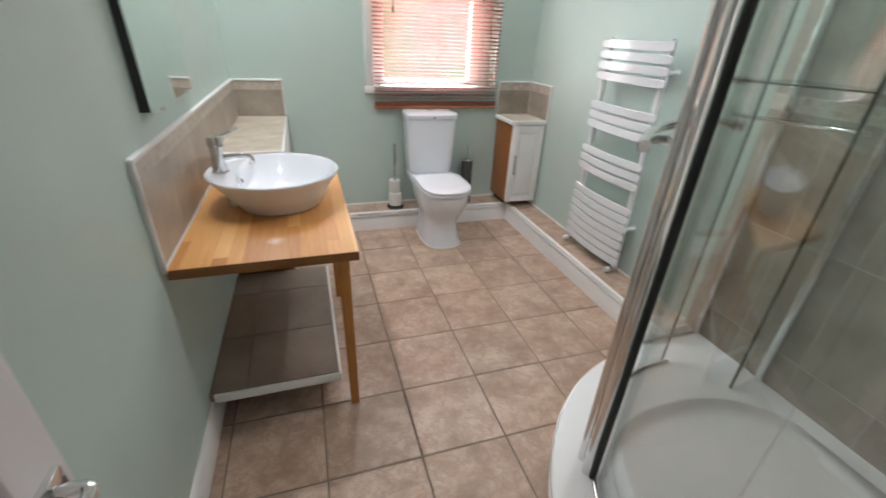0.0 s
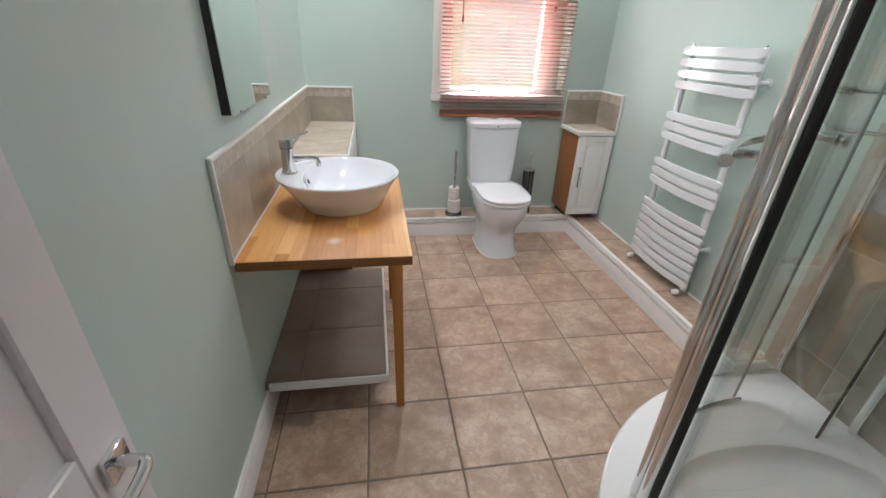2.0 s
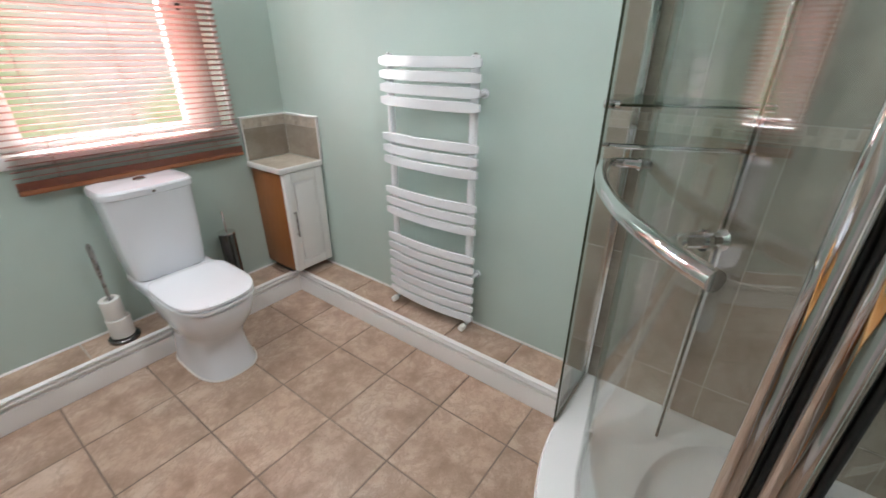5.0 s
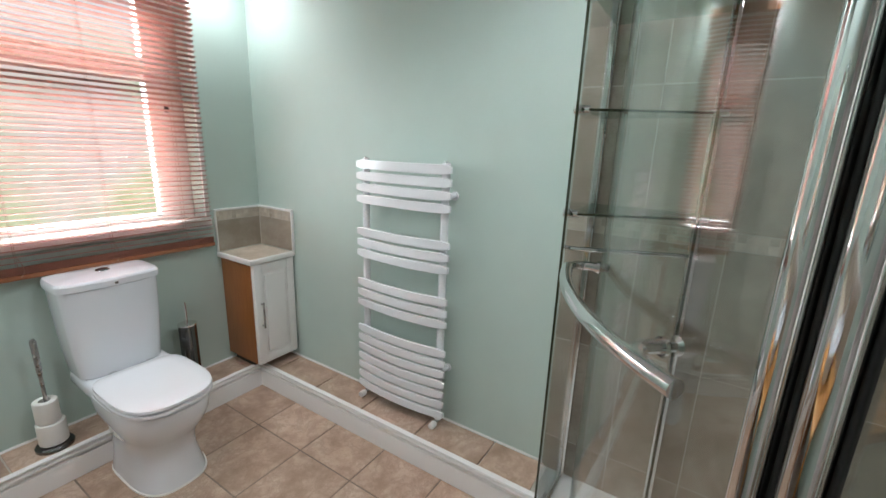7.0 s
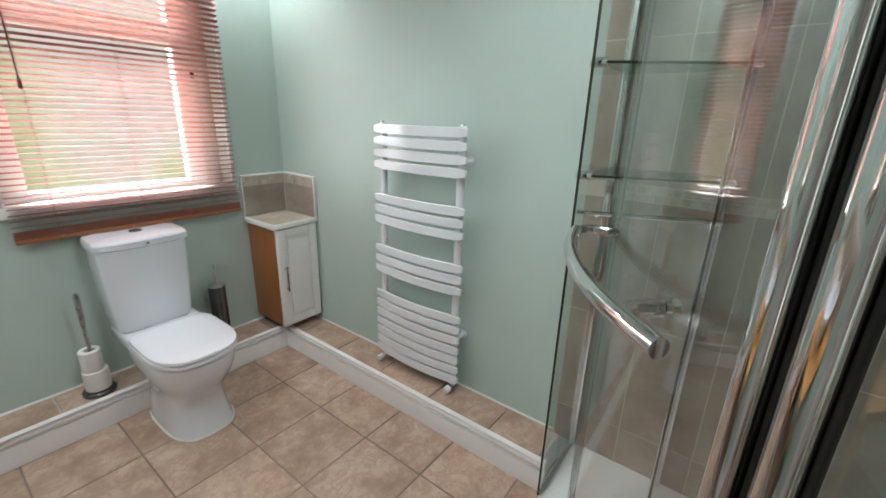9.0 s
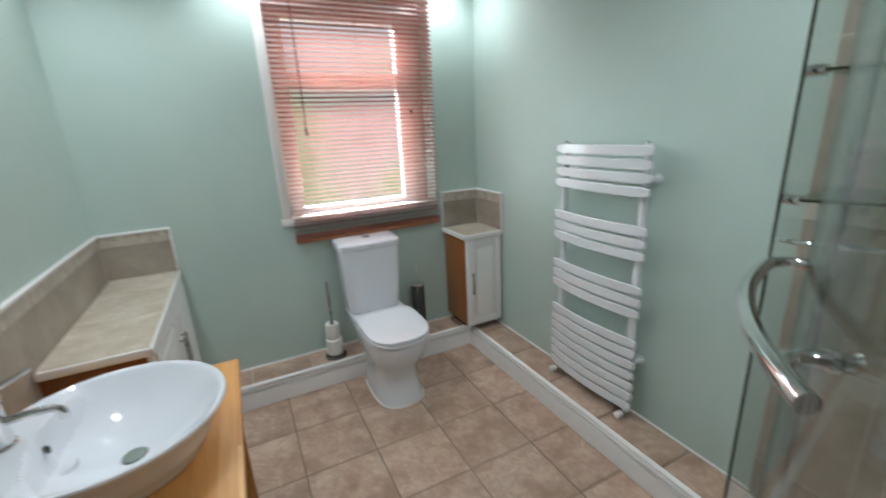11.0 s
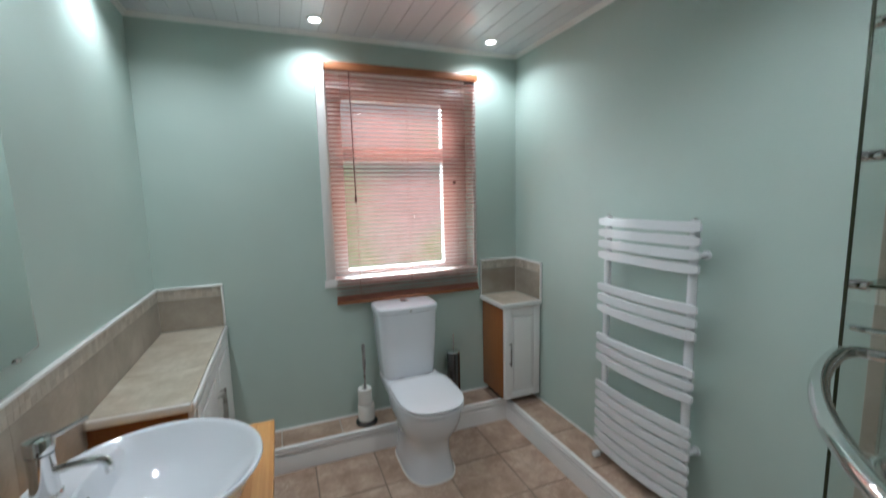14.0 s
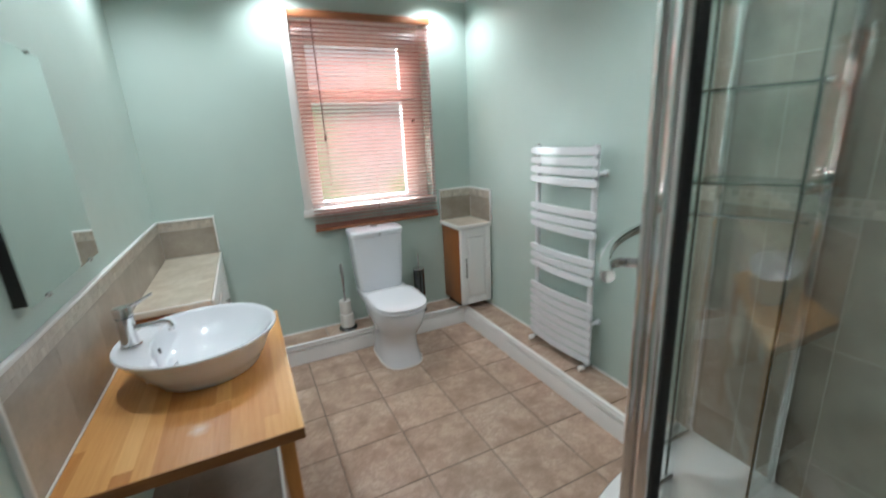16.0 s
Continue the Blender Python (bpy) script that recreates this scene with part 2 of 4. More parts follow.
CORD = Nodes("blind_cord").done((0.45, 0.30, 0.24), 0.8)
PULL = Nodes("dark_pull_cord").done((0.12, 0.035, 0.03), 0.7)
LAMP_GLOW = glow("lamp_face", (0.95, 0.99, 1.0), 14.0)
VIEW = garden_view("garden_view", 0.72)

# ---- geometry helpers ----


def finish(bm, smooth=True):
    bmesh.ops.recalc_face_normals(bm, faces=bm.faces)
    for f in bm.faces:
        f.smooth = smooth
    if smooth:
        for e in bm.edges:
            if len(e.link_faces) == 2 and e.calc_face_angle(0) > radians(32):
                e.smooth = False
    return bm


def mesh_of(name, bm, material):
    data = bpy.data.meshes.new(name)
    finish(bm).to_mesh(data)
    bm.free()
    data.materials.append(material)
    return data


def part(name, bm, material, parent, label=""):
    ob = new(name, mesh_of(name, bm, material))
    ob.parent = parent
    ob.matrix_parent_inverse = Matrix.Translation(-parent.location)
    if label:
        ob["label"] = label
    return ob


def piece(name, data, parent, m):
    """One of many alike pieces: an object of its own on a shared mesh."""
    ob = new(name, data)
    ob.parent = parent
    ob.matrix_parent_inverse = Matrix.Translation(-parent.location)
    ob.matrix_basis = m
    return ob


def thing(name, place, label, category, group=""):
    ob = new(name)
    ob.empty_display_size = 0.05
    ob.location = place
    return tagged(ob, label, category, group)


def structure(name, bm, material, label="", category=""):
    return tagged(new(name, mesh_of(name, bm, material)), label, category, kind="structure")


def box(x0, x1, y0, y1, z0, z1, bevel=0.0, segments=2, bm=None):
    one = bmesh.new()
    bmesh.ops.create_cube(one, size=1, matrix=Matrix.Translation(((x0 + x1) / 2, (y0 + y1) / 2, (z0 + z1) / 2)) @ Matrix.Diagonal((x1 - x0, y1 - y0, z1 - z0, 1)))
    if bevel:
        bmesh.ops.bevel(one, geom=one.edges[:], offset=bevel, segments=segments, profile=0.5, affect="EDGES")
    return one if bm is None else joined(bm, one)


def joined(bm, other):
    data = bpy.data.meshes.new("join")
    other.to_mesh(data)
    other.free()
    bm.from_mesh(data)
    bpy.data.meshes.remove(data)
    return bm


def loft(rings, cap=True, closed=True):
    """Skin through rings of points, each the same length."""
    bm = bmesh.new()
    rows = [[bm.verts.new(p) for p in ring] for ring in rings]
    n = len(rows[0])
    for a, b in zip(rows, rows[1:]):
        for k in range(n if closed else n - 1):
            bm.faces.new((a[k], a[(k + 1) % n], b[(k + 1) % n], b[k]))
    if cap:
        bm.faces.new(rows[0][::-1])
        bm.faces.new(rows[-1])
    return bm


def lathe(profile, cx, cy, steps=32, cap=True):
    return loft([[(cx + r * math.cos(2 * math.pi * k / steps), cy + r * math.sin(2 * math.pi * k / steps), z) for k in range(steps)] for r, z in profile], cap)


def tube(points, radius, sides=12, cap=True):
    """A round bar along points; radius is one number or one for each point."""
    pts = [Vector(p) for p in points]
    radii = [radius] * len(pts) if isinstance(radius, (int, float)) else radius
    rings, side = [], None
    for k, p in enumerate(pts):
        ahead = (pts[min(k + 1, len(pts) - 1)] - pts[max(k - 1, 0)]).normalized()
        if side is None:
            side = ahead.orthogonal().normalized()
        side = (side - ahead * side.dot(ahead)).normalized()
        up = ahead.cross(side)
        rings.append([p + radii[k] * (math.cos(a) * side + math.sin(a) * up) for a in (2 * math.pi * j / sides for j in range(sides))])
    return loft(rings, cap)


def curve_points(points, steps=6):
    """Points on a smooth line through the given ones."""
    pts = [Vector(p) for p in points]
    pts = [2 * pts[0] - pts[1]] + pts + [2 * pts[-1] - pts[-2]]
    line = []
    for a, b, c, d in zip(pts, pts[1:], pts[2:], pts[3:]):
        for k in range(steps):
            t = k / steps
            line.append(0.5 * (2 * b + (c - a) * t + (2 * a - 5 * b + 4 * c - d) * t * t + (3 * b - a - 3 * c + d) * t ** 3))
    return line + [pts[-2]]


def profile_run(profile, start, end, out):
    """A moulding: profile of (outward, up) swept from start to end; out is the outward way."""
    s, e, o = Vector(start), Vector(end), Vector(out)
    return loft([[p + o * u + Vector((0, 0, v)) for u, v in profile] for p in (s, e)])


def tile_mesh(name, w, h, depth, material, bevel=0.003):
    """A tile lying in x and y, its face at z = depth."""
    bm = bmesh.new()
    rows = []
    for inset, z in ((0, 0), (0, depth - bevel), (bevel, depth)):
        rows.append([bm.verts.new((sx * (w / 2 - inset), sy * (h / 2 - inset), z)) for sx, sy in ((-1, -1), (1, -1), (1, 1), (-1, 1))])
    for a, b in zip(rows, rows[1:]):
        for k in range(4):
            bm.faces.new((a[k], a[(k + 1) % 4], b[(k + 1) % 4], b[k]))
    bm.faces.new(rows[-1])
    return mesh_of(name, bm, material)


def tile_field(name, parent, material, to_world, us, vs, gap, depth, bevel=0.003, jitter=0.0):
    """Tiles between the lines us and vs of a surface; to_world takes the field's x, y, z to the world."""
    rng, made = random.Random(7), {}
    for u0, u1 in zip(us, us[1:]):
        for v0, v1 in zip(vs, vs[1:]):
            w, h = round(u1 - u0 - gap, 4), round(v1 - v0 - gap, 4)
            if w < 0.006 or h < 0.006:
                continue
            if (w, h) not in made:
                made[w, h] = tile_mesh(name, w, h, depth, material, bevel)
            m = to_world @ Matrix.Translation(((u0 + u1) / 2, (v0 + v1) / 2, rng.uniform(-jitter, jitter))) @ pose(0, 0, 0, rng.uniform(-0.2, 0.2) * (jitter > 0), rng.uniform(-0.2, 0.2) * (jitter > 0), 0)
            piece(name, made[w, h], parent, m)


def lines(low, high, anchor, pitch):
    """The joints between low and high of a grid through anchor, with both ends."""
    first = anchor + math.ceil((low - anchor + 0.004) / pitch) * pitch
    mids = []
    while first < high - 0.004:
        mids.append(first)
        first += pitch
    return [low] + mids + [high]


def facing(origin, u, v):
    """The frame of a surface: x along u, y along v, z out of it."""
    u, v = Vector(u), Vector(v)
    w = u.cross(v)
    return Matrix.Translation(origin) @ Matrix((u, v, w)).transposed().to_4x4()


# ---- setting ----
T = 0.12
WX0, WX1, WZ0, WZ1 = 0.452, 1.385, 1.025, 2.30      # window opening
DX0, DX1, DZ1 = -0.45, 0.33, 2.03                    # doorway
LEDGE, LY, LX = 0.147, 2.94, 1.525                   # boxed pipe ledge: top, fronts

north = bmesh.new()
for x0, x1, z0, z1 in ((XW - T, WX0, 0, ZC), (WX1, XE + T, 0, ZC), (WX0, WX1, 0, WZ0), (WX0, WX1, WZ1, ZC)):
    box(x0, x1, YN, YN + 0.26, z0, z1, bm=north)
structure("wall_north", north, WALL, "mint green painted wall with a window", "wall")
structure("wall_west", box(XW - T, XW, YS, YN, 0, ZC), WALL, "mint green painted wall beside the basin", "wall")
wall_east = structure("wall_east", box(XE, XE + T, YS, YN, 0, ZC), WALL, "mint green painted wall, tiled in the shower", "wall")
south = bmesh.new()
for x0, x1, z0, z1 in ((XW - T, DX0, 0, ZC), (DX1, XE + T, 0, ZC), (DX0, DX1, DZ1, ZC)):
    box(x0, x1, YS - T, YS, z0, z1, bm=south)
wall_south = structure("wall_south", south, WALL, "mint green painted wall with a doorway", "wall")
structure("wall_hall_west", box(-0.9, -0.8, -1.5, YS - T, 0, ZC), HALL, "plain hall wall", "wall")
structure("wall_hall_east", box(0.8, 0.9, -1.5, YS - T, 0, ZC), HALL, "plain hall wall", "wall")
structure("wall_hall_south", box(-0.9, 0.9, -1.6, -1.5, 0, ZC), HALL, "plain hall wall", "wall")
slab = box(XW - T, XE + T, YS - T, YN + 0.26, -0.08, -0.0026)
box(-0.9, 0.9, -1.6, YS - T, -0.08, -0.0026, bm=slab)
floor = structure("floor", slab, GROUT, "terracotta ceramic tile floor with dark joints", "floor")

# Ceiling of narrow glossy boards with recessed joints, in one mesh
boards = box(XW - T, XE + T, YS - T, YN + 0.26, ZC + 0.005, ZC + 0.08)
box(-0.9, 0.9, -1.6, YS - T, ZC + 0.005, ZC + 0.08, bm=boards)
bx = -0.566
while bx < XE:
    x0, x1 = max(bx, XW), min(bx + 0.1, XE)
    if x1 - x0 > 0.01:
        box(x0 + 0.0007, x1 - 0.0007, YS, YN, ZC, ZC + 0.012, 0.0022, 1, boards)
    bx += 0.1
structure("ceiling", boards, PVC, "glossy white tongue and groove board ceiling", "ceiling")
cove = [(0, 0), (0.022, 0), (0.022, -0.005), (0.012, -0.010), (0.006, -0.020), (0, -0.022)]
for name, s, e, o in (("trim", (XW, YS, ZC), (XW, YN, ZC), (1, 0, 0)), ("trim", (XE, YS, ZC), (XE, YN, ZC), (-1, 0, 0)), ("trim", (XW, YN, ZC), (XE, YN, ZC), (0, -1, 0))):
    structure(name, profile_run(cove, s, e, o), TRIM, "thin white ceiling trim", "trim")

# Boxed ledge along two walls: carcass, moulded skirting, tiled top
ledge = bmesh.new()
box(XW, XE, LY + 0.014, YN, 0, LEDGE - 0.010, bm=ledge)
box(LX + 0.014, XE, 1.19, LY + 0.014, 0, LEDGE - 0.010, bm=ledge)
ledge = structure("ledge", ledge, PALE_GROUT, "low tiled ledge boxed along the walls", "ledge")
SKIRT = [(-0.012, 0), (0.006, 0), (0.006, 0.094), (0.004, 0.098), (-0.003, 0.101), (-0.003, 0.108), (0.006, 0.112), (0.011, 0.118), (0.011, 0.126), (0.004, 0.131), (-0.001, 0.134), (-0.001, 0.138), (0.010, 0.141), (0.013, 0.146), (0.010, 0.151), (-0.012, 0.152)]
structure("baseboard", profile_run(SKIRT, (XW, LY, 0), (LX + 0.012, LY, 0), (0, -1, 0)), WHITE, "white moulded skirting board facing the ledge", "skirting")
structure("baseboard", profile_run(SKIRT, (LX, LY, 0), (LX, 1.165, 0), (-1, 0, 0)), WHITE, "white moulded skirting board facing the ledge", "skirting")
LOW_SKIRT = [(0, 0), (0.016, 0), (0.016, 0.085), (0.010, 0.095), (0.012, 0.11), (0.004, 0.125), (0, 0.125)]
structure("baseboard", profile_run(LOW_SKIRT, (XW, YS, 0), (XW, 2.1, 0), (1, 0, 0)), WHITE, "white moulded skirting board", "skirting")
structure("trim", profile_run([(0, 0), (0.006, 0), (0.004, 0.006), (0, 0.008)], (XW, YN, LEDGE), (XE, YN, LEDGE), (0, -1, 0)), TRIM, "white sealant bead", "trim")
structure("trim", profile_run([(0, 0), (0.006, 0), (0.004, 0.006), (0, 0.008)], (XE, 1.2, LEDGE), (XE, YN, LEDGE), (-1, 0, 0)), TRIM, "white sealant bead", "trim")

# ---- window ----
GY = YN + 0.13
window = thing("window_1", (0.92, GY, WZ0), "white plastic window with a small top light", "window")
window["kind"] = "structure"
fr = bmesh.new()
bars = [(WX0, 0.555, WZ0, WZ1), (1.215, WX1, WZ0, WZ1), (0.555, 1.215, WZ0, 1.075), (0.555, 1.215, 1.755, 1.845), (0.555, 1.215, 2.125, WZ1)]
for x0, x1, z0, z1 in bars:
    box(x0, x1, GY - 0.03, GY + 0.03, z0, z1, 0.006, 2, fr)
part("window_frame", fr, TRIM, window)
part("pane", box(0.55, 1.22, GY - 0.004, GY + 0.004, 1.07, 1.76), PANE, window, "clear lower pane").visible_shadow = False
part("pane", box(0.55, 1.22, GY - 0.004, GY + 0.004, 1.84, 2.13), PANE, window, "clear top pane").visible_shadow = False
sill = box(WX0 + 0.002, WX1 - 0.002, YN - 0.004, GY - 0.03, WZ0, WZ0 + 0.018, 0.004)
box(0.392, WX1 + 0.028, YN - 0.020, YN - 0.003, 0.992, WZ0 + 0.018, 0.005, 2, sill)
part("window_sill", sill, WHITE, window, "white painted sill with a rounded nose")
lock = box(1.285, 1.30, GY - 0.048, GY - 0.03, 1.60, 1.63, 0.003)
box(1.288, 1.297, GY - 0.062, GY - 0.046, 1.612, 1.624, 0.002, 1, lock)
part("window_lock", lock, BLACK, window, "small black window lock")
arch = box(0.402, 0.452, YN - 0.022, YN, 1.044, 2.325, 0.004)
box(WX1, WX1 + 0.022, YN - 0.016, YN, 1.044, 2.325, 0.004, 2, arch)
part("architrave", arch, WHITE, window, "white painted upright")
structure("backdrop", box(-6.5, 8.5, 9.2, 9.22, -1.5, 6.6), VIEW, "blurred garden light outside the window", "backdrop")

# ---- wooden venetian blind ----
BY, BX0, BX1 = YN - 0.036, 0.456, 1.402
blind = thing("venetian_blind", (0.93, BY, 0.905), "reddish wooden venetian blind, lowered with slats open", "blind")
part("head_rail", box(BX0 - 0.002, BX1 + 0.004, BY - 0.026, BY + 0.02, 2.252, 2.296, 0.003), BLIND_WOOD, blind, "stained wooden valance")
part("bottom_rail", box(BX0, BX1, BY - 0.014, BY + 0.014, 0.888, 0.909, 0.004), BLIND_WOOD, blind, "stained wooden bottom rail")
slat = bmesh.new()
SLAT_W, SLAT_P = 0.0255, 0.0248
section = [(-0.5, -0.03), (-0.25, 0.02), (0.0, 0.04), (0.25, 0.02), (0.5, -0.03)]
ring = [(u * SLAT_W, v * SLAT_W + 0.0009) for u, v in section] + [(u * SLAT_W, v * SLAT_W - 0.0009) for u, v in section[::-1]]
slat = loft([[(x, u, v) for u, v in ring] for x in (BX0 + 0.002 - 0.93, BX1 - 0.002 - 0.93)])
slat_data = mesh_of("slat", slat, SLAT)
rng = random.Random(3)
for k in range(7):
    piece("slat", slat_data, blind, pose(0.93 + rng.uniform(-0.002, 0.002), BY + rng.uniform(-0.001, 0.001), 0.912 + 0.0042 * k, rng.uniform(-2, 2), 0, 0))
z = 0.959
while z < 2.245:
    piece("slat", slat_data, blind, pose(0.93 + rng.uniform(-0.0015, 0.0015), BY, z, -18 + rng.uniform(-1.2, 1.2), rng.uniform(-0.06, 0.06), 0))
    z += SLAT_P
for cx in (0.60, 0.93, 1.255):
    for dy in (-0.0145, 0.0145):
        part("ladder_cord", tube([(cx, BY + dy, 0.92), (cx + 0.001, BY + dy, 1.6), (cx, BY + dy, 2.255)], 0.0009, 5), CORD, blind)
pull = tube(curve_points([(0.585, BY - 0.03, 2.25), (0.588, BY - 0.032, 1.95), (0.592, BY - 0.03, 1.54)]), 0.0028, 6)
joined(pull, lathe([(0.003, 1.545), (0.006, 1.53), (0.007, 1.505), (0.004, 1.50)], 0.592, BY - 0.03, 10))
part("pull_cord", pull, PULL, blind, "dark twisted pull cord")
part("lift_cord", tube([(1.285, BY - 0.03, 2.25), (1.286, BY - 0.031, 2.06)], 0.0018, 6), CORD, blind, "short pale lift cord")
for cx in (0.60, 0.93, 1.255):
    loop = tube(curve_points([(cx, BY - 0.016, 0.99), (cx + 0.012, BY - 0.019, 0.955), (cx + 0.016, BY - 0.0175, 0.925), (cx + 0.004, BY - 0.0165, 0.90)]), 0.0012, 5)
    part("cord_loop", loop, CORD, blind, "slack pale cord end")

# ---- recessed downlights ----


def downlight(x, y):
    ob = thing("downlight", (x, y, ZC), "round recessed ceiling downlight, lit", "downlight", "ceiling downlights")
    steps = 28
    part("bezel", lathe([(0.044, ZC + 0.002), (0.044, ZC - 0.003), (0.040, ZC - 0.006), (0.032, ZC - 0.004), (0.031, ZC + 0.001)], x, y, steps, False), TRIM, ob, "white bezel")
    part("bulb_face", lathe([(0.031, ZC + 0.0005), (0.031, ZC - 0.002), (0.02, ZC - 0.0035)], x, y, steps), LAMP_GLOW, ob, "glowing lamp face").visible_shadow = False
    return ob


# Fittings for the three added lamps are made here too, out of view.
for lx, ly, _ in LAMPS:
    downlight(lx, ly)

# ---- door, standing open along the west wall ----
door = thing("door_1", (-0.44, YS, 0), "white panelled door standing open", "door")
door["kind"] = "structure"
HX0, HX1, DY0, DY1 = -0.449, -0.409, YS + 0.005, 0.507
leaf = bmesh.new()
for y0, y1, z0, z1 in ((DY0, DY0 + 0.1, 0.005, 1.985), (DY1 - 0.095, DY1, 0.005, 1.985), (DY0 + 0.1, DY1 - 0.095, 0.005, 0.2), (DY0 + 0.1, DY1 - 0.095, 0.70, 0.885), (DY0 + 0.1, DY1 - 0.095, 1.86, 1.985)):
    box(HX0, HX1, y0, y1, z0, z1, 0.003, 1, leaf)
part("door_leaf", leaf, DOOR_WHITE, door)
for z0, z1 in ((0.2, 0.70), (0.885, 1.86)):
    pan = box(HX0 + 0.01, HX1 - 0.012, DY0 + 0.1, DY1 - 0.095, z0, z1)
    box(HX0 + 0.008, HX1 - 0.004, DY0 + 0.14, DY1 - 0.135, z0 + 0.04, z1 - 0.04, 0.007, 2, pan)
    part("door_panel", pan, DOOR_WHITE, door)
hz, hy = 0.822, DY1 - 0.053
handle = box(HX1, HX1 + 0.012, -0.025, 0.025, -0.025, 0.025, 0.003)
bmesh.ops.translate(handle, vec=(0, hy, hz), verts=handle.verts)
plate = part("door_handle", handle, CHROME, door, "chrome lever handle on a square rose")
lever = tube([(HX1 + 0.008, hy, hz), (HX1 + 0.016, hy, hz), (HX1 + 0.03, hy, hz)], [0.012, 0.0095, 0.0095])
joined(lever, tube(curve_points([(HX1 + 0.03, hy, hz), (HX1 + 0.048, hy - 0.004, hz), (HX1 + 0.053, hy - 0.03, hz - 0.002), (HX1 + 0.052, hy - 0.10, hz - 0.004)]), 0.0095))
part("lever", lever, CHROME, plate)
frame_bm = bmesh.new()
box(DX1 - 0.03, DX1, YS - T, YS, 0, DZ1, 0.003, 1, frame_bm)
box(DX0, DX1, YS - T, YS, DZ1 - 0.03, DZ1, 0.003, 1, frame_bm)
box(DX1, DX1 + 0.06, YS, YS + 0.016, 0, DZ1 + 0.06, 0.004, 1, frame_bm)
structure("door_frame", frame_bm, DOOR_WHITE, "white painted door frame", "door frame")

# ---- basin table, shelf, splashback ----
TX1, TY0, TY1, TZ = 0.098, 1.200, 2.125, 0.747
table = thing("basin_table", (-0.19, 1.66, 0), "oiled beech block top on slim square legs", "table")
part("tabletop", box(XW + 0.012, TX1, TY0 + 0.002, TY1, TZ - 0.034, TZ, 0.003), BEECH, table, "worn glued beech strips")
# Front strip in a darker wood colour than the top.
part("front_edge", box(XW + 0.013, TX1 - 0.0005, TY0 - 0.001, TY0 + 0.004, TZ - 0.0338, TZ - 0.001, 0.0008, 1), BEECH_EDGE, table, "darker end grain strip")
for ly in (1.245, 2.06):
    leg = box(0.026, 0.068, ly, ly + 0.042, 0, TZ - 0.034, 0.004)
    for v in leg.verts:
        k = 1 - v.co.z / TZ
        v.co.x += (0.047 - v.co.x) * 0.22 * k + 0.006 * k
        v.co.y += (ly + 0.021 - v.co.y) * 0.22 * k
    part("leg", leg, LEG_WOOD, table)
shelf = thing("low_shelf", (-0.23, 1.7, 0.13), "low tiled shelf with white edging under the table", "shelf")
SX1, SY0, SZ = 0.008, 1.265, 0.165
part("board", box(XW, SX1 - 0.012, SY0 + 0.012, 2.16, SZ - 0.035, SZ - 0.003), GROUT, shelf)
part("edging", box(XW + 0.017, SX1, SY0, SY0 + 0.012, SZ - 0.036, SZ + 0.002, 0.004), TRIM, shelf, "white front edging")
part("edging", box(SX1 - 0.012, SX1, SY0 + 0.012, 2.16, SZ - 0.036, SZ + 0.002, 0.004), TRIM, shelf, "white side edging")
# Unseen supports added, near black like the shade under the shelf.
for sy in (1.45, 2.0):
    part("added_bearer", box(XW + 0.03, -0.1, sy, sy + 0.05, 0, SZ - 0.035), RECESS_SHADE, shelf)
DARK_TILE = stone_tile("brown_shelf_tile", (0.17, 0.135, 0.11), (0.23, 0.185, 0.15), (0.29, 0.24, 0.20), 0.35, 3.0, 0.04, 0.04)
tile_field("tile", shelf, DARK_TILE, Matrix.Translation((0, 0, SZ - 0.008)), [XW + 0.002, -0.345, SX1 - 0.013], [SY0 + 0.013, 1.60, 1.95, 2.16], 0.004, 0.008, 0.0015)

UZ = 1.074
splash = thing("splashback", (XW, 2.1, TZ), "beige tiled splashback with a mosaic band and white trim", "splashback")
part("backing", box(XW, XW + 0.0105, TY0 + 0.006, YN, TZ, UZ - 0.004), PALE_GROUT, splash)
part("backing", box(XW + 0.0105, -0.162, YN - 0.0105, YN, 0.84, UZ - 0.004), PALE_GROUT, splash)
part("top_trim", box(XW, XW + 0.018, TY0 - 0.004, YN, UZ - 0.010, UZ + 0.004, 0.005), TRIM, splash, "white rounded trim")
part("top_trim", box(XW + 0.018, -0.153, YN - 0.018, YN, UZ - 0.010, UZ + 0.004, 0.005), TRIM, splash, "white rounded trim")
part("end_trim", box(XW, XW + 0.018, TY0 - 0.006, TY0 + 0.006, TZ - 0.01, UZ - 0.008, 0.004), TRIM, splash, "white rounded trim")
part("end_trim", box(-0.163, -0.153, YN - 0.018, YN, 0.845, UZ - 0.008, 0.004), TRIM, splash, "white rounded trim")
part("sealant", tube([(XW + 0.014, TY0, TZ + 0.003), (XW + 0.014, 2.12, TZ + 0.003)], 0.0035, 8), PALE_GROUT, splash)
west_face = facing((XW + 0.0105, 0, 0), (0, 1, 0), (0, 0, 1))
north_face = facing((0, YN - 0.0105, 0), (1, 0, 0), (0, 0, 1))
BAND0, BAND1 = 1.012, UZ - 0.011
tile_field("tile", splash, WALL_TILE, west_face, lines(TY0 + 0.007, YN - 0.006, TY0 + 0.30, 0.335), [TZ + 0.004, BAND0], 0.0016, 0.0006, 0.0002)
tile_field("tile", splash, WALL_TILE, north_face, [-0.463, -0.164], [0.842, BAND0], 0.0016, 0.0006, 0.0002)
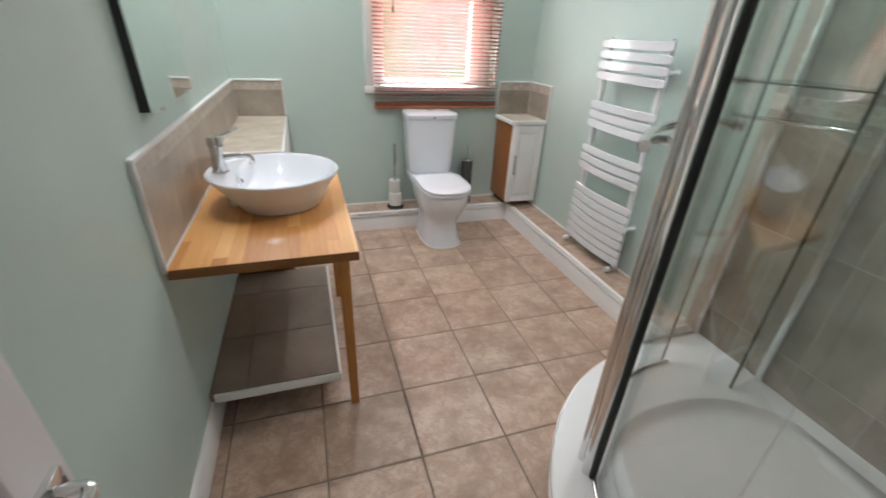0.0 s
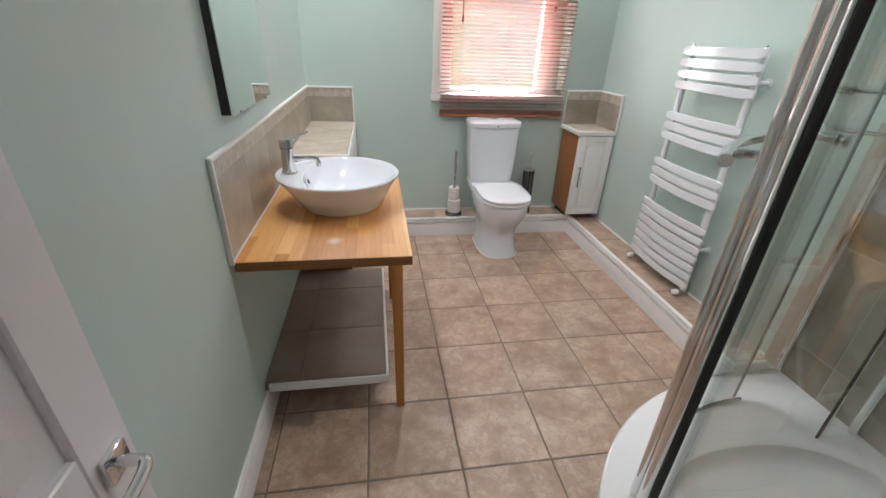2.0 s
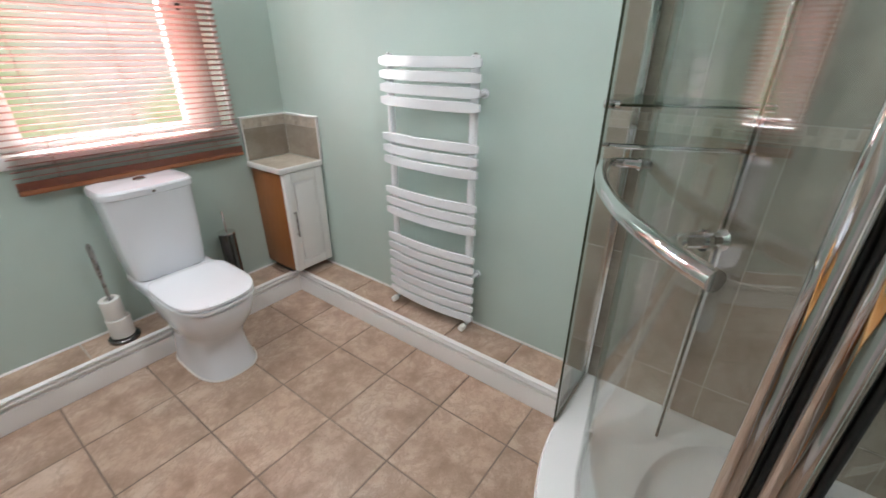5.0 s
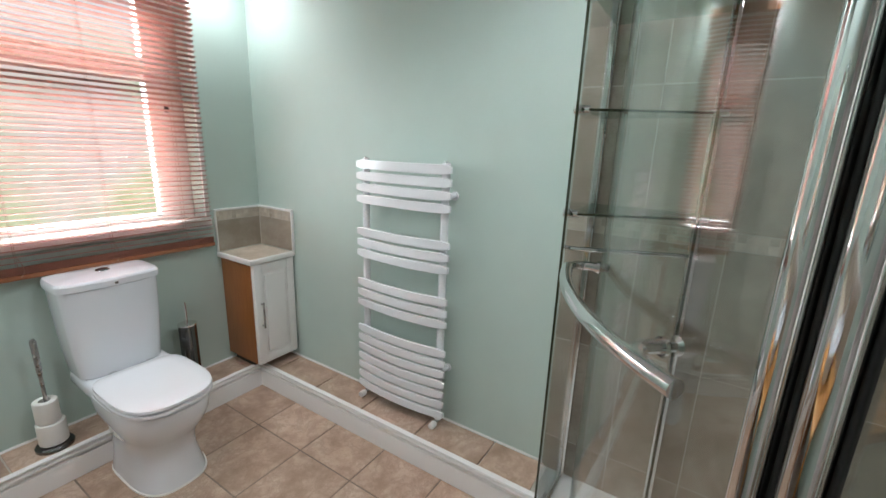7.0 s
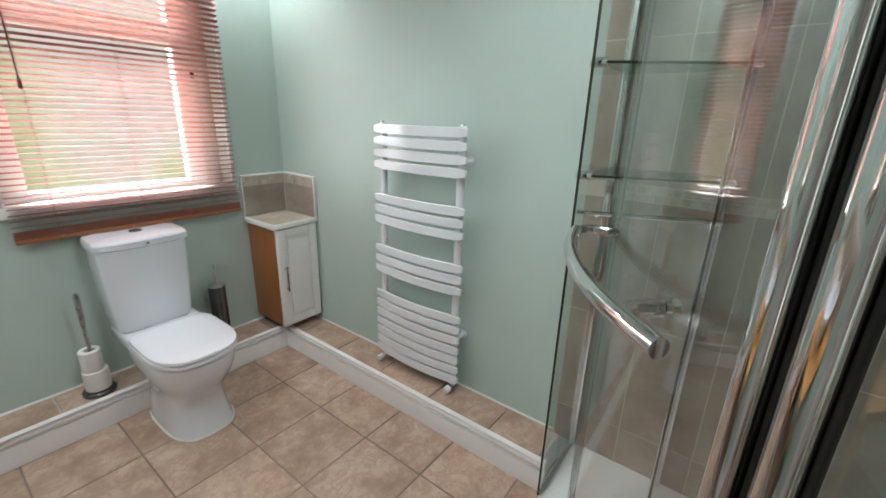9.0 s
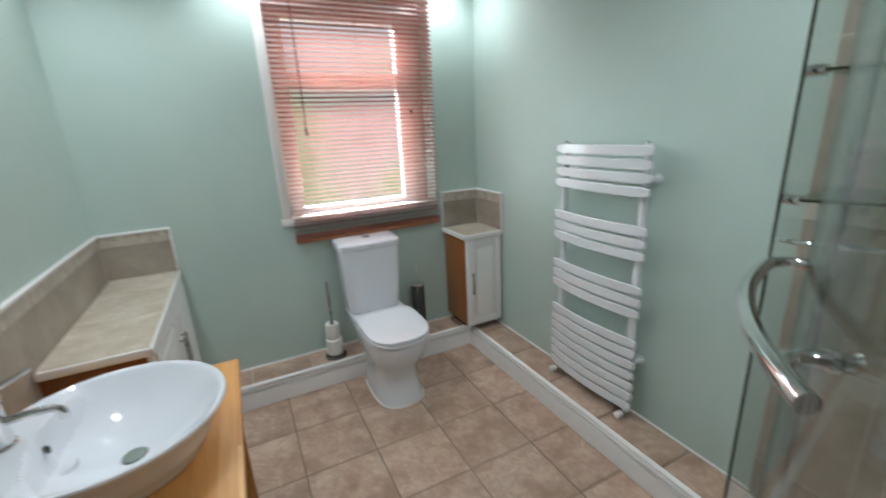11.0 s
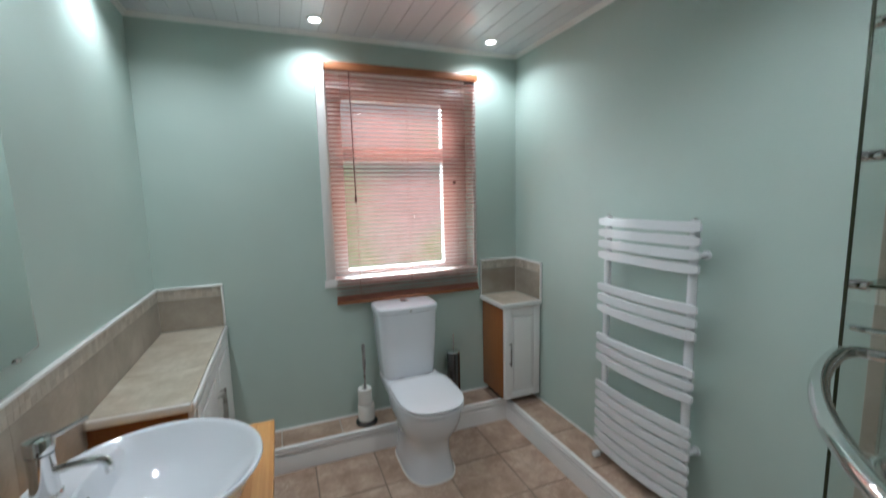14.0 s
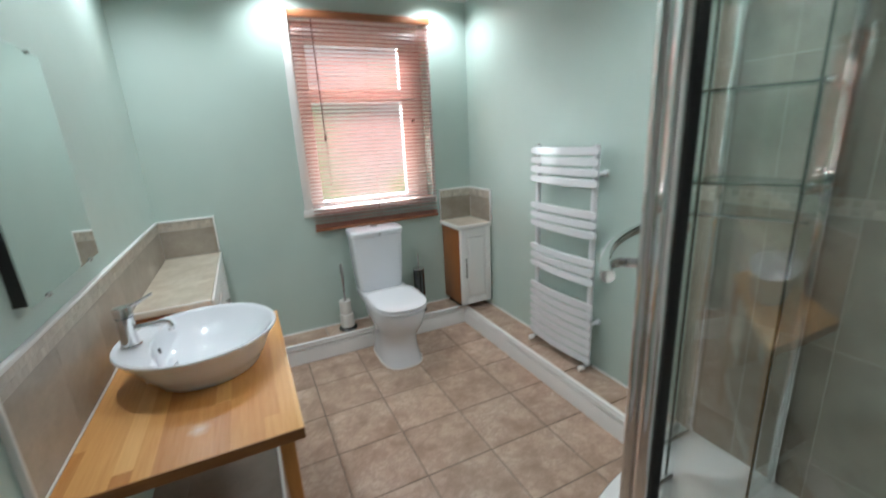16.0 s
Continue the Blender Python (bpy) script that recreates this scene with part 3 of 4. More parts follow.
tile_field("mosaic", splash, MOSAIC, west_face, lines(TY0 + 0.007, YN - 0.006, TY0 + 0.02, 0.0255), [BAND0, (BAND0 + BAND1) / 2, BAND1], 0.0016, 0.0006, 0.0002)
tile_field("mosaic", splash, MOSAIC, north_face, lines(-0.463, -0.164, -0.18, 0.0255), [BAND0, (BAND0 + BAND1) / 2, BAND1], 0.0016, 0.0006, 0.0002)

# ---- basin and tap ----
CX, CY, RX, RY, RIM = -0.168, 1.722, 0.250, 0.246, 0.884
basin = thing("basin", (CX, CY, TZ), "white oval countertop basin with a tap deck", "basin")


def bowl_height(u, v):
    """Height of the inside of the bowl at u, v in its own half axes."""
    r = min(1.0, math.hypot(u, v))
    s = max(0.0, (0.955 - r) / 0.955)
    deep = RIM - 0.004 - 0.117 * (1 - (1 - s) ** 2.1)
    edge = -0.47 - 0.10 * (1 - min(1, abs(v) / 0.6) ** 2)
    k = min(1.0, max(0.0, (u - edge) / 0.075))
    k = k * k * (3 - 2 * k)
    deck = RIM - 0.005
    return min(deck, deck * (1 - k) + deep * k) if r < 0.955 else RIM - 0.004 + 0.004 * min(1, (r - 0.955) / 0.03)


SEG, RINGS = 96, 40
inner = [[(CX + RX * 0.992 * r * math.cos(a), CY + RY * 0.992 * r * math.sin(a), bowl_height(r * math.cos(a), r * math.sin(a))) for a in (2 * math.pi * k / SEG for k in range(SEG))] for r in [0.02 + 0.98 * j / RINGS for j in range(RINGS + 1)]]
outer = []
for rx, ry, z, dx in ((1.0, 1.0, RIM - 0.002, 0), (1.003, 1.003, RIM - 0.006, 0), (0.99, 0.99, RIM - 0.012, 0), (0.93, 0.93, RIM - 0.032, 0), (0.87, 0.875, RIM - 0.054, 0.002), (0.815, 0.825, RIM - 0.078, 0.005), (0.775, 0.785, TZ + 0.042, 0.007), (0.765, 0.775, TZ + 0.039, 0.007), (0.72, 0.73, TZ + 0.022, 0.009), (0.685, 0.695, TZ + 0.008, 0.01), (0.66, 0.675, TZ + 0.001, 0.01)):
    outer.append([(CX + dx + RX * rx * math.cos(a), CY + RY * ry * math.sin(a), z) for a in (2 * math.pi * k / SEG for k in range(SEG))])
part("bowl", loft(inner + outer), CERAMIC, basin)
foot = loft([[(CX - 0.135 + 0.055 * s * math.cos(a), CY + 0.05 * s * math.sin(a), z) for a in (2 * math.pi * k / 20 for k in range(20))] for z, s in ((TZ + 0.001, 0.95), (TZ + 0.02, 1.0), (TZ + 0.042, 0.9))])
part("tap_pillar", foot, CERAMIC, basin)
waste = lathe([(0.030, RIM - 0.1215), (0.030, RIM - 0.115), (0.026, RIM - 0.112), (0.008, RIM - 0.111)], CX + 0.03, CY - 0.02, 24)
part("waste", waste, CHROME, basin, "chrome waste plug")
# The overflow is a solid disc; its inner shade is only colour.
hole = lathe([(0.0085, -0.003), (0.0085, 0.0), (0.006, 0.0006)], 0, 0, 18)
bmesh.ops.transform(hole, matrix=pose(CX - 0.124, CY, RIM - 0.0425, 0, 73, 0) @ Matrix.Diagonal((1.2, 1, 1, 1)), verts=hole.verts)
part("overflow", hole, RECESS_SHADE, basin, "flat dark disc for the shade in the overflow hole")

tap = thing("basin_tap", (-0.364, 1.722, RIM - 0.005), "chrome single lever basin mixer tap", "tap")
tx, ty, tz = -0.364, 1.722, RIM - 0.005
part("body", lathe([(0.031, tz), (0.031, tz + 0.006), (0.0275, tz + 0.010), (0.0245, tz + 0.05), (0.0245, tz + 0.104), (0.0275, tz + 0.108), (0.0275, tz + 0.132), (0.0255, tz + 0.139), (0.010, tz + 0.141)], tx, ty), CHROME, tap)
part("lever", tube(curve_points([(tx, ty, tz + 0.132), (tx + 0.035, ty + 0.006, tz + 0.141), (tx + 0.086, ty + 0.013, tz + 0.163)]), [0.009] * 4 + [0.0062] * 4 + [0.005] * 5), CHROME, tap)
part("spout", tube(curve_points([(tx + 0.015, ty, tz + 0.058), (tx + 0.06, ty, tz + 0.062), (tx + 0.105, ty + 0.002, tz + 0.060), (tx + 0.118, ty + 0.002, tz + 0.045), (tx + 0.119, ty + 0.002, tz + 0.028)]), 0.0098), CHROME, tap)
ring_band = lathe([(0.0262, tz + 0.1035), (0.0262, tz + 0.1065)], tx, ty)
part("joint", ring_band, BLACK, tap)

# ---- panelled doors for the cupboards ----


def panel_door(w, h):
    """A moulded white cupboard door in x and z, its face towards -y, from 0, 0, 0."""
    bm = box(0, w, 0, 0.018, 0, h, 0.003)
    for x0, x1, z0, z1 in ((0.0015, 0.05, 0.0015, h - 0.0015), (w - 0.05, w - 0.0015, 0.0015, h - 0.0015), (0.05, w - 0.05, 0.0015, 0.055), (0.05, w - 0.05, h - 0.055, h - 0.0015)):
        box(x0, x1, -0.008, 0.001, z0, z1, 0.003, 2, bm)
    box(0.064, w - 0.064, -0.010, 0.001, 0.069, h - 0.069, 0.009, 3, bm)
    return bm


def bar_handle(x, z0, z1):
    bm = tube([(x, -0.030, z0 - 0.012), (x, -0.030, z1 + 0.012)], 0.0055, 10)
    for z in (z0, z1):
        joined(bm, tube([(x, -0.003, z), (x, -0.030, z)], 0.0045, 8))
    return bm


# ---- long cupboard beside the basin ----
KX1, KY0, KZ = -0.148, 2.165, 0.841
cup = thing("cupboard", (-0.31, 2.65, 0), "white door cupboard with wooden side and tiled top", "cupboard")
part("carcass", box(XW, KX1 - 0.030, KY0 + 0.028, LY - 0.012, 0.0, KZ - 0.032, 0.002), SIDE_WOOD, cup, "orange brown wooden side")
part("front_stile", box(KX1 - 0.030, KX1 - 0.012, KY0 + 0.028, KY0 + 0.052, 0.1, KZ - 0.032, 0.003), WHITE, cup)
part("upper_carcass", box(XW, KX1 - 0.030, LY - 0.012, YN - 0.001, LEDGE + 0.008, KZ - 0.032), SIDE_WOOD, cup)
for k in range(2):
    w = 0.452
    d = panel_door(w, 0.62)
    turn = Matrix.Translation((KX1 - 0.012, KY0 + 0.058 + k * (w + 0.006), 0.18)) @ pose(0, 0, 0, 0, 0, 90)
    bmesh.ops.transform(d, matrix=turn, verts=d.verts)
    leafk = part("door", d, WHITE, cup)
    hb = bar_handle(w - 0.03 if k == 0 else 0.03, 0.33, 0.46)
    bmesh.ops.transform(hb, matrix=turn, verts=hb.verts)
    part("handle", hb, STEEL, leafk, "dark steel bar handle")
counter = thing("tiled_counter", (-0.31, 2.65, KZ - 0.03), "cream tiled counter with white rounded edging", "counter")
part("slab", box(XW + 0.0005, KX1 - 0.012, KY0 + 0.012, YN - 0.0005, KZ - 0.030, KZ - 0.007), PALE_GROUT, counter)
part("edging", box(KX1 - 0.012, KX1, KY0, YN - 0.002, KZ - 0.030, KZ + 0.002, 0.006, 3), TRIM, counter, "white rounded edging")
part("edging", box(XW + 0.02, KX1 - 0.012, KY0, KY0 + 0.012, KZ - 0.030, KZ + 0.002, 0.006, 3), TRIM, counter, "white rounded edging")
tile_field("tile", counter, TOP_TILE, Matrix.Translation((0, 0, KZ - 0.007)), [XW + 0.014, KX1 - 0.013], lines(KY0 + 0.013, YN - 0.014, KY0 + 0.36, 0.335), 0.0025, 0.007, 0.001)

# ---- corner cupboard ----
QX0, QY0, QZ0, QZ1 = 1.452, 2.835, 0.196, 0.838
corner = thing("corner_cupboard", (1.59, 2.98, QZ0), "narrow white door cupboard with reddish wooden side", "cupboard")
part("carcass", box(QX0, XE - 0.006, QY0 + 0.020, YN - 0.001, QZ0, QZ1 - 0.03, 0.002), SIDE_WOOD, corner, "reddish brown wooden side")
# Set-back plinth in the same near-black recess colour.
part("plinth", box(QX0 + 0.03, XE - 0.02, QY0 + 0.10, YN - 0.02, LEDGE, QZ0), RECESS_SHADE, corner)
dw = XE - 0.008 - QX0
d = panel_door(dw, QZ1 - 0.032 - QZ0)
bmesh.ops.translate(d, vec=(QX0, QY0, QZ0), verts=d.verts)
leafq = part("door", d, WHITE, corner)
hb = bar_handle(0.034, 0.245, 0.375)
bmesh.ops.translate(hb, vec=(QX0, QY0, QZ0), verts=hb.verts)
part("handle", hb, STEEL, leafq, "dark steel bar handle")
top = thing("corner_counter", (1.58, 2.97, QZ1 - 0.03), "small cream tiled counter with white edging", "counter")
part("slab", box(1.442, XE, 2.83, YN, QZ1 - 0.029, QZ1 - 0.007), PALE_GROUT, top)
part("edging", box(1.428, XE - 0.001, 2.816, 2.830, QZ1 - 0.029, QZ1 + 0.003, 0.006, 3), TRIM, top, "white rounded edging")
part("edging", box(1.428, 1.442, 2.830, YN - 0.001, QZ1 - 0.029, QZ1 + 0.003, 0.006, 3), TRIM, top, "white rounded edging")
tile_field("tile", top, TOP_TILE, Matrix.Translation((0, 0, QZ1 - 0.007)), [1.443, XE - 0.014], [2.831, YN - 0.014], 0.002, 0.007, 0.001)
csp = thing("corner_splashback", (1.6, YN - 0.02, QZ1), "beige tiled corner splashback with mosaic band", "splashback")
SZ1 = 1.084
part("backing", box(1.440, XE, YN - 0.0105, YN, QZ1 + 0.001, SZ1 - 0.004), PALE_GROUT, csp)
part("backing", box(XE - 0.0105, XE, 2.822, YN - 0.0105, QZ1 + 0.001, SZ1 - 0.004), PALE_GROUT, csp)
part("top_trim", box(1.432, XE - 0.018, YN - 0.018, YN, SZ1 - 0.010, SZ1 + 0.003, 0.005), TRIM, csp)
part("top_trim", box(XE - 0.018, XE, 2.816, YN, SZ1 - 0.010, SZ1 + 0.003, 0.005), TRIM, csp)
part("end_trim", box(1.432, 1.442, YN - 0.018, YN, QZ1 + 0.003, SZ1 - 0.009, 0.004), TRIM, csp)
part("end_trim", box(XE - 0.018, XE, 2.814, 2.824, QZ1 + 0.003, SZ1 - 0.009, 0.004), TRIM, csp)
east_face = facing((XE - 0.0105, 0, 0), (0, -1, 0), (0, 0, 1))
tile_field("tile", csp, WALL_TILE, north_face, [1.443, XE - 0.012], [QZ1 + 0.002, 1.020], 0.0016, 0.0006, 0.0002)
tile_field("tile", csp, WALL_TILE, east_face, [-(YN - 0.014), -2.825], [QZ1 + 0.002, 1.020], 0.0016, 0.0006, 0.0002)
tile_field("mosaic", csp, MOSAIC, north_face, lines(1.443, XE - 0.012, 1.46, 0.0255), [1.020, 1.046, SZ1 - 0.011], 0.0016, 0.0006, 0.0002)
tile_field("mosaic", csp, MOSAIC, east_face, lines(-(YN - 0.014), -2.825, -2.85, 0.0255), [1.020, 1.046, SZ1 - 0.011], 0.0016, 0.0006, 0.0002)

# ---- mirror ----
mirror = thing("wall_mirror", (XW, 1.74, 1.146), "frameless rectangular wall mirror with a dark edge", "mirror")
MY0, MY1, MZ0, MZ1 = 1.392, 1.99, 1.154, 1.80


def askew(bm):
    """The mirror stands off the wall most at its near lower corner."""
    for v in bm.verts:
        if v.co.x > XW + 0.004:
            v.co.x += 0.008 - 0.015 * (v.co.y - MY0) / (MY1 - MY0) - 0.013 * (v.co.z - MZ0) / (MZ1 - MZ0)
    return bm


part("back_board", askew(box(XW, XW + 0.022, MY0 + 0.004, MY1 - 0.004, MZ0 + 0.004, MZ1 - 0.004)), BLACK, mirror, "dark backing edge")
face = bmesh.new()
rows = []
for inset, x in ((0, XW + 0.022), (0, XW + 0.0258), (0.010, XW + 0.027)):
    rows.append([face.verts.new((x, y, z)) for y, z in ((MY0 + inset, MZ0 + inset), (MY1 - inset, MZ0 + inset), (MY1 - inset, MZ1 - inset), (MY0 + inset, MZ1 - inset))])
for a, b in zip(rows, rows[1:]):
    for k in range(4):
        face.faces.new((a[k], a[(k + 1) % 4], b[(k + 1) % 4], b[k]))
face.faces.new(rows[0][::-1])
face.faces.new(rows[-1])
part("mirror_glass", askew(face), MIRROR, mirror)
for y, z in ((1.50, MZ0), (1.90, MZ1), (1.53, MZ1), (1.88, MZ0)):
    part("clip", askew(box(XW, XW + 0.031, y - 0.011, y + 0.011, z - 0.006, z + 0.006, 0.002)), CHROME, mirror, "chrome mirror clip")

# ---- toilet ----
toilet = thing("toilet", (0.85, 2.75, 0), "white close coupled toilet with lid closed", "toilet")
TCX = 0.859


def d_ring(half, y_front, y_back, z, power=2.55, count=56, cx=TCX):
    """A ring with a round front and a squarer back."""
    pts, mid = [], y_front + (y_back - y_front) * 0.56
    for k in range(count):
        a = 2 * math.pi * k / count
        c, s = math.cos(a), math.sin(a)
        e = power if s < 0 else 5.0
        length = (mid - y_front) if s < 0 else (y_back - mid)
        pts.append((cx + half * math.copysign(abs(c) ** (2 / e), c), mid + length * math.copysign(abs(s) ** (2 / e), s), z))
    return pts


part("sealant", loft([d_ring(0.147, 2.508, LY - 0.012, z, 2.9) for z in (0.0, 0.007)]), TRIM, toilet)
part("pan", loft([d_ring(0.142, 2.513, LY - 0.008, 0.004, 2.9), d_ring(0.141, 2.514, LY - 0.008, 0.02, 2.9), d_ring(0.130, 2.530, LY - 0.008, 0.07, 2.8), d_ring(0.124, 2.542, LY - 0.008, 0.13, 2.7), d_ring(0.128, 2.538, LY - 0.008, 0.19, 2.6), d_ring(0.143, 2.510, LY - 0.008, 0.24), d_ring(0.163, 2.470, LY - 0.008, 0.29), d_ring(0.174, 2.444, LY - 0.008, 0.34), d_ring(0.178, 2.435, LY - 0.006, 0.385), d_ring(0.177, 2.436, LY - 0.006, 0.405), d_ring(0.170, 2.443, LY - 0.01, 0.412)]), CERAMIC, toilet)
part("rear_shelf", box(TCX - 0.172, TCX + 0.172, 2.80, 3.10, 0.37, 0.438, 0.02, 4), CERAMIC, toilet)
part("seat", loft([d_ring(0.174, 2.436, 2.868, 0.414, 2.8), d_ring(0.180, 2.428, 2.872, 0.419, 2.8), d_ring(0.180, 2.428, 2.872, 0.430, 2.8), d_ring(0.175, 2.434, 2.868, 0.434, 2.8)]), SEAT_WHITE, toilet)
part("lid", loft([d_ring(0.174, 2.434, 2.872, 0.438, 2.9), d_ring(0.179, 2.428, 2.876, 0.443, 2.9), d_ring(0.178, 2.429, 2.875, 0.454, 2.9), d_ring(0.166, 2.445, 2.865, 0.4605, 2.9), d_ring(0.120, 2.52, 2.82, 0.463, 2.9)]), SEAT_WHITE, toilet)
for hx in (-0.075, 0.075):
    part("hinge", box(TCX + hx - 0.016, TCX + hx + 0.016, 2.872, 2.896, 0.436, 0.456, 0.006), CHROME, toilet)


def tank_ring(half, y0, y1, z, bow=0.022, count=40, cx=0.845):
    pts = []
    for k in range(count):
        a = 2 * math.pi * k / count
        c, s = math.cos(a), math.sin(a)
        x, y = math.copysign(abs(c) ** 0.28, c), math.copysign(abs(s) ** 0.28, s)
        yy = (y0 + y1) / 2 + y * (y1 - y0) / 2
        if y < 0:
            yy -= bow * (1 - x * x)
        pts.append((cx + half * x, yy, z))
    return pts


part("cistern", loft([tank_ring(0.150, 2.925, 3.118, 0.436), tank_ring(0.159, 2.918, 3.118, 0.445), tank_ring(0.170, 2.915, 3.12, 0.56), tank_ring(0.178, 2.912, 3.12, 0.70), tank_ring(0.184, 2.910, 3.12, 0.842)]), CERAMIC, toilet)
part("cistern_lid", loft([tank_ring(0.186, 2.908, 3.122, 0.8425), tank_ring(0.192, 2.903, 3.124, 0.846), tank_ring(0.192, 2.903, 3.124, 0.872), tank_ring(0.186, 2.910, 3.12, 0.882), tank_ring(0.150, 2.94, 3.10, 0.889, 0.015), tank_ring(0.05, 3.0, 3.04, 0.891, 0.004)]), CERAMIC, toilet)
part("button", lathe([(0.026, 0.888), (0.026, 0.894), (0.023, 0.898), (0.006, 0.899)], 0.845, 3.005, 24), CHROME, toilet, "chrome dual flush button")
part("maker_mark", box(0.842, 0.856, 2.8798, 2.882, 0.853, 0.863, 0.0008, 1), SATIN, toilet, "small grey maker's mark")

# ---- spare roll holder and brush ----
rx, ry = 0.583, 3.025
holder = thing("roll_holder", (rx, ry, LEDGE), "chrome spare roll stand on the ledge", "roll holder")
part("base", lathe([(0.066, LEDGE), (0.066, LEDGE + 0.012), (0.060, LEDGE + 0.018), (0.02, LEDGE + 0.022), (0.008, LEDGE + 0.023)], rx, ry), DARK_STEEL, holder)
part("rod", tube([(rx, ry, LEDGE + 0.02), (rx, ry, 0.48), (rx, ry, 0.50), (rx, ry, 0.64), (rx, ry, 0.652)], [0.007, 0.007, 0.010, 0.012, 0.006]), STEEL, holder)
for z0, r, dx in ((LEDGE + 0.0235, 0.050, 0.0), (LEDGE + 0.1255, 0.042, -0.004)):
    roll = thing("toilet_roll", (rx + dx, ry, z0), "white toilet paper roll on the stand", "toilet roll", "spare rolls")
    part("paper", lathe([(0.021, z0), (r - 0.002, z0), (r, z0 + 0.004), (r, z0 + 0.096), (r - 0.003, z0 + 0.1), (0.021, z0 + 0.099), (0.020, z0 + 0.07)], rx + dx, ry, 32, False), PAPER, roll)
bx0, by0 = 1.18, 3.04
brush = thing("toilet_brush", (bx0, by0, LEDGE), "steel toilet brush in a cylinder holder", "toilet brush")
part("holder", lathe([(0.046, LEDGE), (0.046, LEDGE + 0.004), (0.0435, LEDGE + 0.008), (0.0435, 0.49), (0.040, 0.498)], bx0, by0), DARK_STEEL, brush, "steel cylinder")
part("cap", lathe([(0.046, 0.498), (0.046, 0.505), (0.03, 0.512), (0.008, 0.514)], bx0, by0), CHROME, brush)
part("handle", tube([(bx0, by0, 0.512), (bx0, by0, 0.60), (bx0, by0, 0.625)], [0.0045, 0.005, 0.003], 8), CHROME, brush)

# ---- towel radiator ----
rad = thing("towel_radiator", (1.66, 1.955, 0.14), "white curved flat bar towel radiator on wall brackets", "radiator")
RY0, RY1 = 1.688, 2.222


def flat_bar(z, h=0.0425):
    """One bowed flat bar with rounded edges and ends."""
    rings, n = [], 14
    sect = [(-0.006, -0.45), (-0.0035, -0.5), (0.0035, -0.5), (0.006, -0.45), (0.006, 0.45), (0.0035, 0.5), (-0.0035, 0.5), (-0.006, 0.45)]
    for k in range(n + 1):
        t = k / n
        y = RY0 + (RY1 - RY0) * t
        bow = 0.026 * (1 - (2 * t - 1) ** 2)
        end = min(t, 1 - t) * (RY1 - RY0)
        tall = h * (0.68 + 0.32 * min(1, end / 0.012) ** 0.5)
        rings.append([(1.645 - bow + dx, y, z + v * tall) for dx, v in sect])
    return loft(rings)


bar_data = mesh_of("bar", flat_bar(0.0), ENAMEL)
heights = [1.385 - 0.0545 * k for k in range(4)] + [1.060 - 0.054 * k for k in range(3)] + [0.800 - 0.054 * k for k in range(3)] + [0.548 - 0.0535 * k for k in range(7)]
for z in heights:
    piece("bar", bar_data, rad, Matrix.Translation((0, 0, z)))
for y in (1.728, 2.182):
    post = loft([[(1.664 + 0.014 * math.cos(a), y + 0.020 * math.sin(a), z) for a in (2 * math.pi * k / 16 for k in range(16))] for z in (0.185, 0.19, 1.405, 1.412)])
    part("upright", post, ENAMEL, rad)
    part("air_vent", lathe([(0.008, 1.411), (0.008, 1.419), (0.005, 1.421)], 1.664, y, 12), CHROME, rad)
    for z in (1.27, 0.44):
        br = tube([(1.672, y - 0.012, z), (XE - 0.004, y - 0.012, z)], 0.011, 12)
        joined(br, tube([(XE - 0.006, y - 0.012, z), (XE, y - 0.012, z)], 0.020, 14))
        part("bracket", br, ENAMEL, rad)
    valve = tube([(1.664, y, 0.19), (1.664, y, 0.168)], 0.009, 12)
    joined(valve, tube([(1.664, y, 0.172), (1.63, y, 0.172), (1.622, y, 0.172)], [0.011, 0.011, 0.009], 12))
    part("valve", valve, CHROME, rad)
    part("valve_cap", tube([(1.640, y, 0.172), (1.634, y, 0.172), (1.608, y, 0.172), (1.604, y, 0.172)], [0.013, 0.016, 0.016, 0.012], 16), WHITE, rad, "white plastic valve cap")
    part("pipe", tube([(1.664, y, 0.172), (1.700, y, 0.172), (1.700, y, LEDGE)], 0.0075, 8), CHROME, rad)

# ---- shower ----
AX, AY = 1.40, 0.24          # centre of the curved front
RIM_R, GLASS_R, RIM_Z = 0.888, 0.768, 0.14


def arc(radius, a0, a1, steps, z=0.0):
    return [Vector((AX + radius * math.cos(radians(a0 + (a1 - a0) * k / steps)), AY + radius * math.sin(radians(a0 + (a1 - a0) * k / steps)), z)) for k in range(steps + 1)]


tray = thing("shower_tray", (1.2, 0.5, 0), "white curved shower tray with moulded riser", "shower tray")
outline = [Vector((XE - 0.001 + (AX - XE) * k / 4, AY + RIM_R, 0)) for k in range(4)] + arc(RIM_R, 90, 180, 40)
outline += [Vector((AX - RIM_R, AY + (YS + 0.001 - AY) * k / 5, 0)) for k in range(1, 5)]
outline += [Vector((AX - RIM_R + (XE - 0.001 - AX + RIM_R) * k / 12, YS + 0.001, 0)) for k in range(12)]
outline += [Vector((XE - 0.001, YS + 0.001 + (AY + RIM_R - YS) * k / 14, 0)) for k in range(14)]
hub = Vector((1.27, 0.42, 0))
RCX, RCY = 1.225, 0.312        # centre of the sunk standing area


def tray_ring(inset, z):
    """The outline drawn in by inset at the curved front, with the same share at the walls."""
    s = 1 - inset / 0.78
    return [hub + (p - hub) * s + Vector((0, 0, z)) for p in outline]


